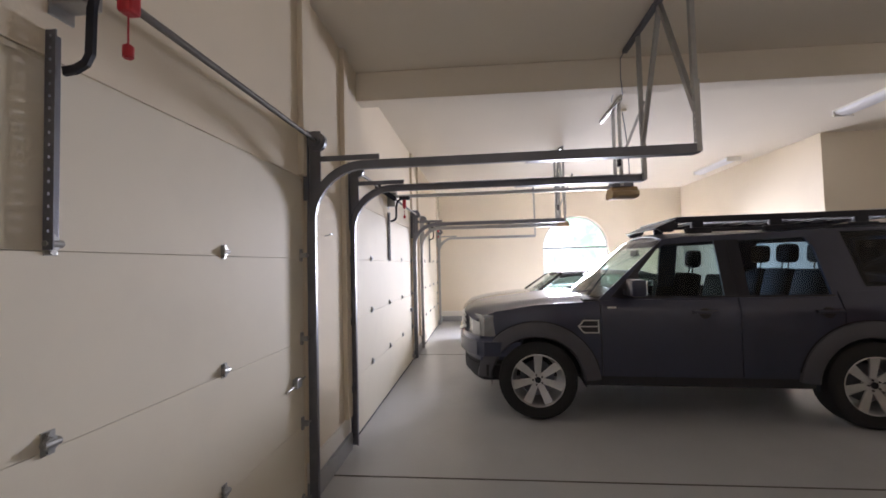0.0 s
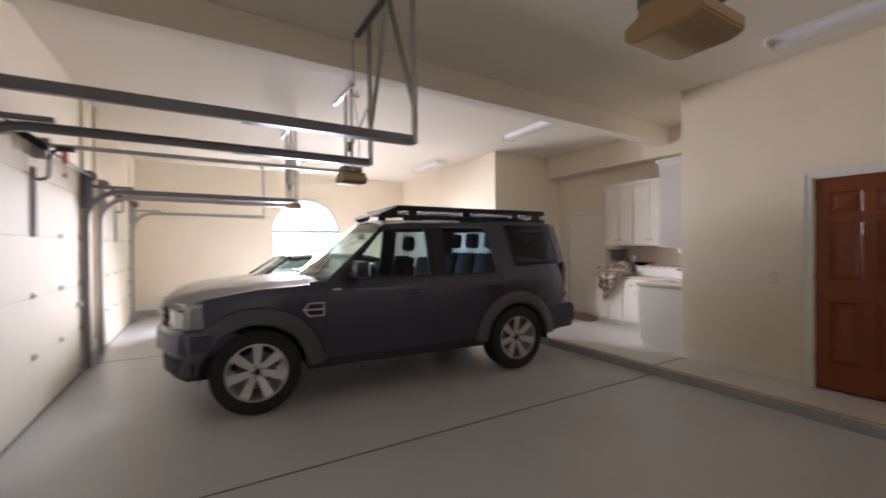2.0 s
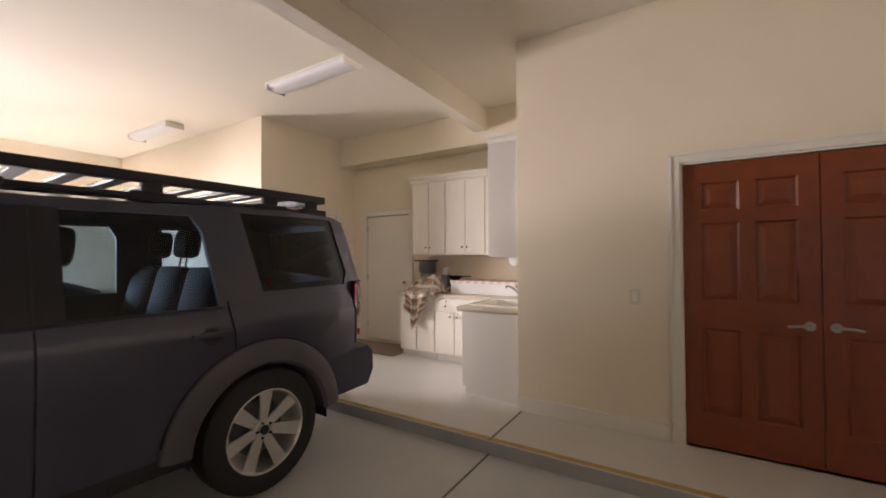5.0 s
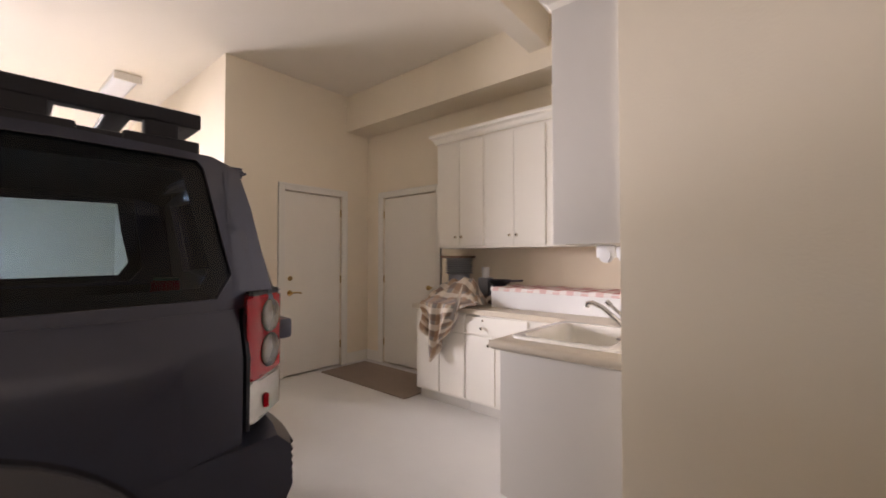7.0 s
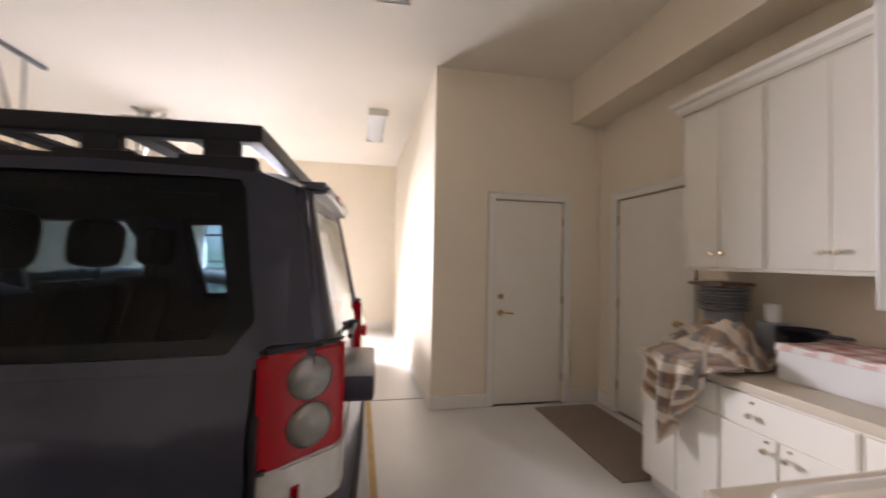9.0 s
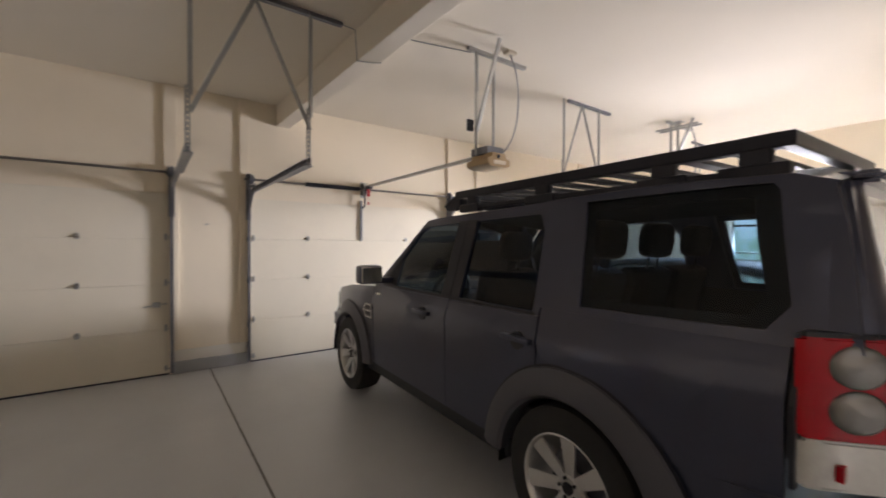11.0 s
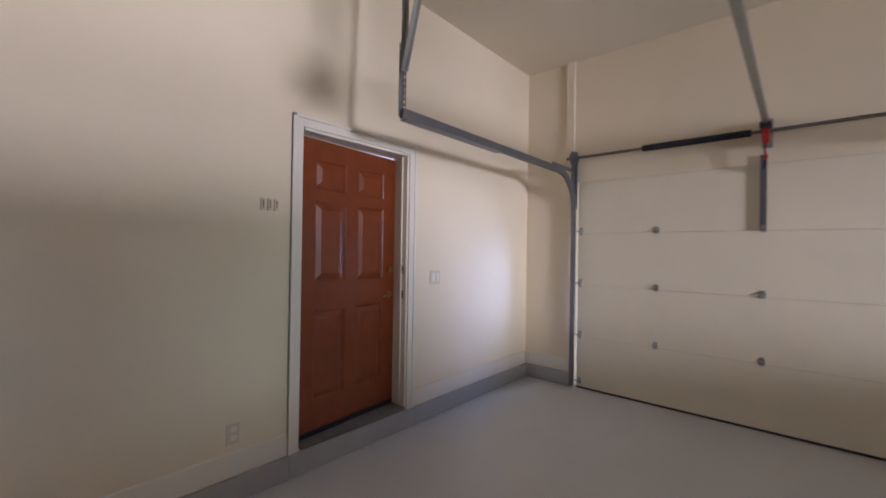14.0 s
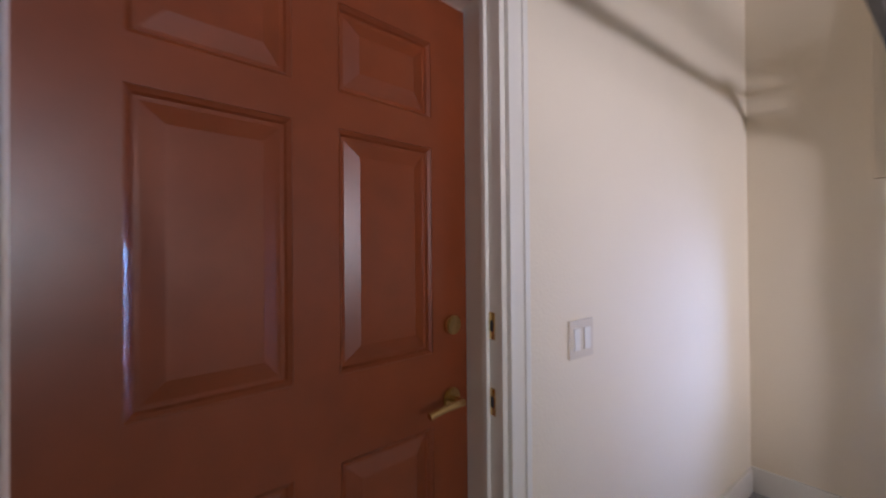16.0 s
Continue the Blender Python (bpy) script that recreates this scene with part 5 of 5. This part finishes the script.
gb = thing("storage_bench_box", "long white box with red gingham cloth on the counter", "box")
part("box_body", box(7.66, 4.20, CT, 8.075, 5.575, CT + 0.165, 0.006), CARD, gb)
cl = bmesh.new()
skin([[(7.652 if i == 0 else 7.665 + 0.40 * (i - 1) / 6, 4.195 + 1.385 * j / 30, CT + (0.143 if i == 0 else 0.172 + 0.004 * math.sin(j * 1.3 + i))) for i in range(8)] for j in range(31)], 0.004, cl)
part("cloth_cover", cl, gingham(), gb, "red and white gingham cloth")


def plaid():
    m = bpy.data.materials.new("plaid_blanket_wool")
    m.use_nodes = True
    nt = m.node_tree
    p = nt.nodes["Principled BSDF"]
    p.inputs["Roughness"].default_value = 0.95
    p.inputs["Sheen Weight"].default_value = 0.3
    at = nt.nodes.new("ShaderNodeUVMap")
    sep = nt.nodes.new("ShaderNodeSeparateXYZ")
    nt.links.new(at.outputs[0], sep.inputs[0])
    prev = None
    for axis, freq, off, col in ((0, 5.0, 0.0, (0.15, 0.145, 0.15)), (1, 6.0, 0.6, (0.20, 0.125, 0.085)), (0, 5.0, 2.6, (0.33, 0.20, 0.12)), (1, 6.0, 3.1, (0.66, 0.57, 0.46))):
        w = nt.nodes.new("ShaderNodeMath")
        w.operation = "MULTIPLY_ADD"
        w.inputs[1].default_value, w.inputs[2].default_value = 2 * math.pi * freq, off
        nt.links.new(sep.outputs[axis], w.inputs[0])
        s = nt.nodes.new("ShaderNodeMath")
        s.operation = "SINE"
        nt.links.new(w.outputs[0], s.inputs[0])
        g = nt.nodes.new("ShaderNodeMapRange")
        g.inputs[1].default_value, g.inputs[2].default_value, g.inputs[4].default_value = 0.35, 0.5, 0.75
        nt.links.new(s.outputs[0], g.inputs[0])
        mx = nt.nodes.new("ShaderNodeMix")
        mx.data_type = "RGBA"
        nt.links.new(g.outputs[0], mx.inputs[0])
        if prev is None:
            mx.inputs[6].default_value = (0.48, 0.39, 0.29, 1)
        else:
            nt.links.new(prev, mx.inputs[6])
        mx.inputs[7].default_value = (*col, 1)
        prev = mx.outputs[2]
    nt.links.new(prev, p.inputs["Base Color"])
    n = nt.nodes.new("ShaderNodeTexNoise")
    n.inputs["Scale"].default_value = 250
    bmp = nt.nodes.new("ShaderNodeBump")
    bmp.inputs["Strength"].default_value, bmp.inputs["Distance"].default_value = 0.5, 0.003
    nt.links.new(n.outputs["Fac"], bmp.inputs["Height"])
    nt.links.new(bmp.outputs[0], p.inputs["Normal"])
    return m


def blanket():
    """A blanket heaped on the counter, hanging in a narrowing fold over its front."""
    nu, nv = 44, 60
    b = bmesh.new()
    uvl = b.loops.layers.uv.new("uv")
    grid = []
    for j in range(nv + 1):
        v = j / nv
        row = []
        for i in range(nu + 1):
            u = i / nu
            if v < 0.55:
                q = v / 0.55
                x = 7.90 - 0.42 * q
                y = 5.60 + 0.54 * u + 0.05 * math.sin(6 * u + 3 * q)
                heap = 0.21 * math.exp(-((u - 0.62) / 0.30) ** 2 - ((q - 0.5) / 0.34) ** 2)
                fold = 0.036 * math.sin(9 * u + 8 * q + 2 * math.sin(5 * q)) + 0.026 * math.sin(19 * u - 13 * q + 1.5 * math.sin(7 * u)) + 0.010 * math.sin(37 * u + 21 * q)
                z = CT + 0.045 + heap + fold * (0.5 + 0.7 * math.sin(math.pi * q)) * (1 - 0.6 * q * q)
                if q > 0.92:
                    z = max(CT + 0.018, z - 0.02)
            else:
                q = (v - 0.55) / 0.45
                wide = 0.56 * (1 - q * 0.45) * (1 - 0.16 * math.exp(-((q - 0.45) / 0.4) ** 2))
                x = 7.435 - 0.03 * math.sin(min(1, q * 4) * 1.57) - 0.036 * math.sin(17 * u + 2 + 1.5 * q) * (0.45 + q) - 0.014 * math.sin(31 * u - 3 * q) * q - 0.022
                y = 5.62 + 0.20 + (u - 0.42) * wide + 0.07 * q + 0.05
                z = CT + 0.02 - q * (0.50 - 0.62 * abs(u - 0.58) + 0.03 * math.sin(11 * u))
            z = max(z, CT + 0.012) if v < 0.53 else z
            row.append(b.verts.new((x, y, z)))
        grid.append(row)
    for j in range(nv):
        for i in range(nu):
            f = b.faces.new((grid[j][i], grid[j][i + 1], grid[j + 1][i + 1], grid[j + 1][i]))
            for lp, (uu, vv) in zip(f.loops, ((i, j), (i + 1, j), (i + 1, j + 1), (i, j + 1))):
                lp[uvl].uv = (uu / nu, vv / nv * 1.3)
    bmesh.ops.recalc_face_normals(b, faces=b.faces)
    bmesh.ops.solidify(b, geom=b.faces[:], thickness=0.006)
    ob = part("blanket", b, plaid(), smooth=True)
    tagged(ob, "plaid brown and grey blanket heaped over the counter edge", "blanket")


blanket()
# crockery at the back of the counter
pot = thing("stacked_dishes", "stack of grey dishes with a wooden board on top", "dishes")
for i in range(8):
    d = lathe([(0.03, 0.0), (0.11, 0.0), (0.138, 0.014), (0.137, 0.018), (0.107, 0.006), (0.03, 0.006)], 28)
    d.transform(Matrix.Translation((7.92 + 0.006 * math.sin(2.3 * i), 6.13, CT + 0.262 + 0.0205 * i)) @ Matrix.Rotation(radians(90), 4, "X"))
    part("dish", d, GREYPOT, pot, smooth=True)
part("dish_stand", rod((7.92, 6.13, CT), (7.92, 6.13, CT + 0.264), 0.105, 28, bevel=0.01), GREYPOT, pot)
part("wooden_board", box(7.79, 6.01, CT + 0.423, 8.04, 6.27, CT + 0.443, 0.006), CUTWOOD, pot, "dark wooden board")
cup = lathe([(0.0005, 0.0), (0.034, 0.0), (0.04, 0.10), (0.036, 0.10), (0.03, 0.008), (0.0005, 0.008)], 20)
cup.transform(Matrix.Translation((7.95, 5.83, CT + 0.235)) @ Matrix.Rotation(radians(90), 4, "X"))
tagged(part("paper_cup", cup, CARD, smooth=True), "white paper cup standing on a dark tin", "cup")
tin = box(7.90, 5.775, CT, 8.0, 5.885, CT + 0.235, 0.008)
tagged(part("tin_box", tin, GREYPOT), "dark grey tin box on the counter", "tin")
pan = lathe([(0.0005, 0.0), (0.09, 0.0), (0.11, 0.035), (0.105, 0.035), (0.087, 0.006), (0.0005, 0.006)], 24)
pan.transform(Matrix.Translation((7.93, 5.66, CT + 0.186)) @ Matrix.Rotation(radians(90), 4, "X"))
rod((7.88, 5.57, CT + 0.212), (7.82, 5.36, CT + 0.226), 0.009, 8, pan)
rod((7.93, 5.66, CT), (7.93, 5.66, CT + 0.187), 0.065, 20, pan)
tagged(part("frying_pan", pan, BLACK, smooth=True), "small black frying pan set over a dark pot", "pan")

holder = thing("paper_towel_holder", "white plastic paper towel holder under the wall cabinet", "towel holder")
for x in (6.68, 6.96):
    b = box(x - 0.012, 4.225, 1.40, x + 0.012, 4.315, 1.46, 0.008)
    rod((x - 0.015, 4.27, 1.41), (x + 0.02, 4.27, 1.41), 0.034, 24, b, bevel=0.008)
    part("bracket", b, CARD, holder, smooth=True)
part("outlet_plate", box(7.20, AY, 1.17, 7.28, AY + 0.008, 1.29, 0.004), PLATE, holder)

tagged(part("door_mat", box(7.34, 6.31, STEPZ, 7.97, 7.66, STEPZ + 0.014, 0.005), MATFIB), "worn brown fibre door mat on the walkway", "mat")

# ---- lights, switches, small fittings ----


def strip_light(x, y0, y1):
    t = thing("ceiling_light", "unlit white fluorescent ceiling fixture with wraparound diffuser", "ceiling light", "ceiling lights")
    part("fixture_base", box(x - 0.12, y0 + 0.01, CEILZ - 0.022, x + 0.12, y1 - 0.01, CEILZ, 0.003), WHITE, t)
    n = 10
    sec = [(0.11 * math.cos(math.pi * i / n), -0.02 - 0.06 * math.sin(math.pi * i / n) ** 0.6) for i in range(n + 1)]
    part("diffuser", sweep([(x, y0 + 0.02, CEILZ), (x, y1 - 0.02, CEILZ)], sec), BULBWHITE, t, "white acrylic diffuser", smooth=True)
    for y in (y0, y1 - 0.022):
        part("end_cap", box(x - 0.122, y, CEILZ - 0.085, x + 0.122, y + 0.022, CEILZ, 0.006), WHITE, t)


strip_light(5.87, 1.78, 3.0)
strip_light(5.83, 5.56, 6.78)
strip_light(5.83, 9.05, 10.27)


def wall_plate(name, label, m, w, h, inserts):
    t = thing(name, label, "wall plate", m=m)
    part("plate", box(-w / 2, -0.007, -h / 2, w / 2, 0, h / 2, 0.003), PLATE, t)
    for x, z, ww, hh in inserts:
        part("insert", box(x - ww / 2, -0.011, z - hh / 2, x + ww / 2, -0.006, z + hh / 2, 0.002), WHITE, t)


SOUTH = Matrix.Rotation(math.pi, 4, "Z")
EAST = Matrix.Rotation(radians(-90), 4, "Z")
wall_plate("light_switch", "almond double rocker switch plate on the wall", Matrix.Translation((1.55, 0, 1.17)) @ SOUTH, 0.125, 0.118, [(-0.026, 0, 0.033, 0.068), (0.026, 0, 0.033, 0.068)])
wall_plate("socket_outlet", "almond wall socket low above the baseboard", Matrix.Translation((3.18, 0, 0.375)) @ SOUTH, 0.072, 0.115, [(0, 0.024, 0.032, 0.03), (0, -0.024, 0.032, 0.03)])
wall_plate("light_switch", "almond light switch on the beige wall", Matrix.Translation((HX, 3.17, 1.152)) @ EAST, 0.075, 0.118, [(0, 0, 0.033, 0.068)])
ctl = thing("opener_control", "row of three small almond control strips on the wall", "control panel", m=Matrix.Translation((3.0, 0, 1.65)) @ SOUTH)
for x in (-0.04, 0.0, 0.04):
    part("control_strip", box(x - 0.011, -0.018, -0.035, x + 0.011, 0, 0.035, 0.003), PLATE, ctl)
    part("button", box(x - 0.0035, -0.0205, -0.020, x + 0.0035, -0.017, 0.024, 0.001), BUTTON, ctl, "brown push strip")
hk = sweep([(3.03, 0.004, 3.16), (3.03, 0.008, 3.06), (3.03, 0.05, 3.03), (3.03, 0.11, 3.025), (3.03, 0.125, 3.075)], round_section(0.010, 8), up=(1, 0, 0))
box(3.012, 0.0, 3.05, 3.048, 0.005, 3.17, 0.002, hk)
tagged(part("wall_hook", hk, WHITE, smooth=True), "white metal hook screwed high on the wall", "hook")
nail = rod((0.0, 4.05, 1.77), (0.05, 4.05, 1.78), 0.004, 8)
box(0.046, 4.03, 1.776, 0.052, 4.08, 1.786, 0.002, nail)
tagged(part("wall_nail", nail, DARKSTEEL), "dark nail in the pier between doors", "nail")
DRY = shader("dry_leaf", (0.14, 0.085, 0.05), 0.8, var=0.3, scale=30)
b = bmesh.new()
skin([[(3.48 + 0.17 * u + 0.02 * math.sin(5 * v), 0.50 + 0.06 * v + 0.04 * math.sin(3 * u), 0.003 + 0.02 * math.sin(math.pi * u) * abs(v - 0.5)) for v in (0, 0.5, 1)] for u in [i / 10 for i in range(11)]], 0.002, b)
tagged(part("dry_leaf", b, DRY), "curled brown dry leaf lying on the floor", "leaf")

# ---- arched window ----
win = tagged(new("window_1"), "arched window with thin glazing bars and bright daylight behind", "window", kind="structure")
FRAMEW = shader("white_window_frame", (0.62, 0.60, 0.57), 0.4, var=0.03, bump=0)
outline = [(WX - WR, WSILL)] + [(WX - WR * math.cos(math.pi * i / 24), WZ + WR * math.sin(math.pi * i / 24)) for i in range(25)] + [(WX + WR, WSILL)]
b = bmesh.new()
for d, y0, y1 in ((0.035, FY + 0.06, FY + 0.11),):
    cx, cz = WX, 1.75
    inner = [(cx + (x - cx) * (1 - d / WR), cz + (z - cz) * (1 - d / 0.95)) for x, z in outline]
    n = len(outline)
    ring = []
    for i in range(n):
        ring.append([(outline[i][0], y0, outline[i][1]), (inner[i][0], y0, inner[i][1]), (inner[i][0], y1, inner[i][1]), (outline[i][0], y1, outline[i][1]), (outline[i][0], y0, outline[i][1])])
    skin(ring + [ring[0]], 0, b)
part("window_frame", b, FRAMEW, win)
part("glazing_bar", box(WX - WR + 0.03, FY + 0.07, WZ - 0.022, WX + WR - 0.03, FY + 0.10, WZ + 0.022, 0.003), DARKSTEEL, win)
part("glazing_bar", box(WX - WR + 0.03, FY + 0.072, 1.40, WX - 0.012, FY + 0.098, 1.42, 0.003), DARKSTEEL, win)
part("glazing_bar", box(WX + 0.012, FY + 0.072, 1.40, WX + WR - 0.03, FY + 0.098, 1.42, 0.003), DARKSTEEL, win)
g = bmesh.new()
g.faces.new([g.verts.new((x, FY + 0.085, z)) for x, z in outline])
pane = part("pane", g, GLASS, win)
pane.visible_shadow = False
setting("trim_window_sill", box(WX - WR - 0.04, FY - 0.03, WSILL - 0.03, WX + WR + 0.04, FY + 0.06, WSILL, 0.006), WHITE, "white window sill", "sill")

# ---- saloon car in the far bay ----
CAR2 = shader("black_car_paint", (0.03, 0.031, 0.034), 0.25, 0.3, var=0.05, scale=4, bump=0, coat=0.8)
SOFTTOP = shader("black_canvas", (0.03, 0.03, 0.032), 0.85, var=0.15, scale=40, bump=0.05, bscale=200)


def build_coupe():
    car = thing("saloon_car", "long dark saloon car with chrome grille near the arched window", "car", m=Matrix.Translation((4.62, 9.25, 0)) @ Matrix.Rotation(radians(180), 4, "Z"))
    # stations: length, half width, sill, shoulder height, top height at the middle
    body = [(-1.11, 0.62, 0.40, 0.72, 0.80), (-1.05, 0.78, 0.32, 0.86, 0.98), (-0.85, 0.87, 0.25, 0.94, 1.06), (-0.3, 0.90, 0.22, 0.96, 1.08), (0.6, 0.90, 0.20, 0.95, 1.0), (1.5, 0.90, 0.20, 0.94, 1.0), (2.4, 0.90, 0.20, 0.93, 1.02), (2.9, 0.89, 0.21, 0.90, 0.99), (3.4, 0.85, 0.22, 0.84, 0.93), (3.7, 0.76, 0.28, 0.76, 0.86), (3.84, 0.60, 0.38, 0.66, 0.74)]
    rows = []
    for x, w, zs, zb, zt in body:
        half = [(w * 0.9, zs), (w * 0.99, zs + (zb - zs) * 0.3), (w, zs + (zb - zs) * 0.65), (w * 0.97, zb), (w * 0.85, zb + (zt - zb) * 0.5), (w * 0.55, zb + (zt - zb) * 0.88), (0.0, zt)]
        row = [(x, y, z) for y, z in half] + [(x, -y, z) for y, z in half[-2::-1]]
        rows.append(row + [row[0]])
    b = skin(rows)
    for r in (rows[0], rows[-1]):
        b.faces.new([b.verts.new(p) for p in r[:-1]])
    bmesh.ops.remove_doubles(b, verts=b.verts, dist=1e-4)
    part("body", b, CAR2, car, smooth=True)
    roof = [(-0.40, 0.58, 1.06), (0.0, 0.60, 1.21), (0.5, 0.62, 1.335), (1.2, 0.62, 1.375), (1.8, 0.62, 1.37), (2.08, 0.62, 1.345)]
    part("roof", skin([[(x, w * t, z - 0.05 * t * t - (0.0 if abs(t) < 0.9 else 0.03)) for t in [i / 5 - 1 for i in range(11)]] for x, w, z in roof], 0.02), SOFTTOP, car, smooth=True)
    part("windscreen", skin([[(2.56 - 0.50 * u + 0.08 * (1 - t * t), (0.78 - 0.16 * u) * t, 0.98 + 0.36 * u - 0.03 * t * t) for t in [i / 4 - 1 for i in range(9)]] for u in (0, 0.5, 1)]), WSGLASS, car, "slanted windscreen glass", smooth=True)
    for s in (1, -1):
        part("side_window", skin([[(x, s * (0.80 - 0.18 * u), 0.95 + (h - 0.95) * u) for u in (0, 0.5, 1)] for x, h in ((-0.2, 1.06), (0.4, 1.27), (1.2, 1.33), (1.95, 1.31), (2.46, 0.99))]), TINTED, car, smooth=True)
        part("pillar", rod((2.56, s * 0.79, 0.98), (2.06, s * 0.63, 1.33), 0.024, 8), CAR2, car, smooth=True)
        mir = box(2.16, s * 0.88, 0.97, 2.27, s * 1.05, 1.08, 0.03)
        part("door_mirror", mir, CAR2, car, smooth=True)
        part("headlight", rod((3.62, s * 0.54, 0.66), (3.80, s * 0.52, 0.67), 0.085, 20, bevel=0.02), LAMPCLEAR, car, smooth=True)
        part("tail_light", box(-1.12, s * 0.36, 0.66, -1.04, s * 0.68, 0.78, 0.02), LAMPRED, car, smooth=True)
        for wx in (-0.02, 2.95):
            wheel(car, wx, s * 0.765, s, 0.32, 0.235, 5)
    grille = part("grille", box(3.80, -0.36, 0.44, 3.852, 0.36, 0.68, 0.02), BLACKPLASTIC, car)
    for i in range(5):
        part("grille_bar", box(3.846, -0.37, 0.45 + 0.05 * i, 3.872, 0.37, 0.472 + 0.05 * i, 0.006), CHROME, grille, "chrome grille bar" if i == 0 else "")
    part("front_bumper", box(3.66, -0.74, 0.34, 3.90, 0.74, 0.44, 0.035), CHROME, car, "chrome front bumper", smooth=True)
    part("seat_row", box(0.95, -0.55, 0.4, 1.22, 0.55, 1.08, 0.06), LEATHER, car)
    part("steering_wheel", box(1.85, 0.2, 0.85, 1.89, 0.5, 1.08, 0.015), BLACKPLASTIC, car)


build_coupe()

# ---- outside ----
GROUND = shader("dry_ground", (0.30, 0.26, 0.20), 0.9, var=0.2, scale=0.8, bump=0.1, bscale=12, stain=0.3, stain_scale=0.4)
DRIVE = shader("concrete_drive", (0.45, 0.43, 0.40), 0.8, var=0.08, scale=1.5, bump=0.05, bscale=30, stain=0.2)
setting("ground", box(-300, -300, -0.5, 300, 300, -0.21), GROUND, "dry ground around the house reaching the horizon", "ground")
setting("pavement_drive", box(-14, -4, -0.25, -0.26, 13, -0.19), DRIVE, "pale concrete driveway in front of the garage doors", "driveway")




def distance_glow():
    """Self-lit backdrop: bright sky over hazy greenery, plain and far off."""
    m = bpy.data.materials.new("glowing_distance")
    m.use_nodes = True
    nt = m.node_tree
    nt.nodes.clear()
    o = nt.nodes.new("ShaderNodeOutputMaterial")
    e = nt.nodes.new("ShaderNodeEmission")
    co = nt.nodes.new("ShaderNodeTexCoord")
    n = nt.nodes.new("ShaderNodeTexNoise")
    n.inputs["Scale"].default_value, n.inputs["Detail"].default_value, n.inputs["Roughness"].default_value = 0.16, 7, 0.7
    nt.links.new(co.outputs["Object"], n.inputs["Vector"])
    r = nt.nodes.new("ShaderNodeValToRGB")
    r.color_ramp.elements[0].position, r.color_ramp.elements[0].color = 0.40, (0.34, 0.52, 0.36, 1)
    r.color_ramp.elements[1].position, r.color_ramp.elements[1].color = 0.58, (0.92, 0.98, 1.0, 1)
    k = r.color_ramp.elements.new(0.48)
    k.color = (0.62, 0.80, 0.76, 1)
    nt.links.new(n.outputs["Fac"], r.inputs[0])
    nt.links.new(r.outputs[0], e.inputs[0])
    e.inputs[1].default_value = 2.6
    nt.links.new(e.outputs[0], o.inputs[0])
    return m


# The sheet emits its own light in place of daylit greenery and sky.
setting("backdrop", box(-60, 66, -1, 70, 66.2, 40), distance_glow(), "glowing sheet of hazy greenery and sky beyond the window", "backdrop")
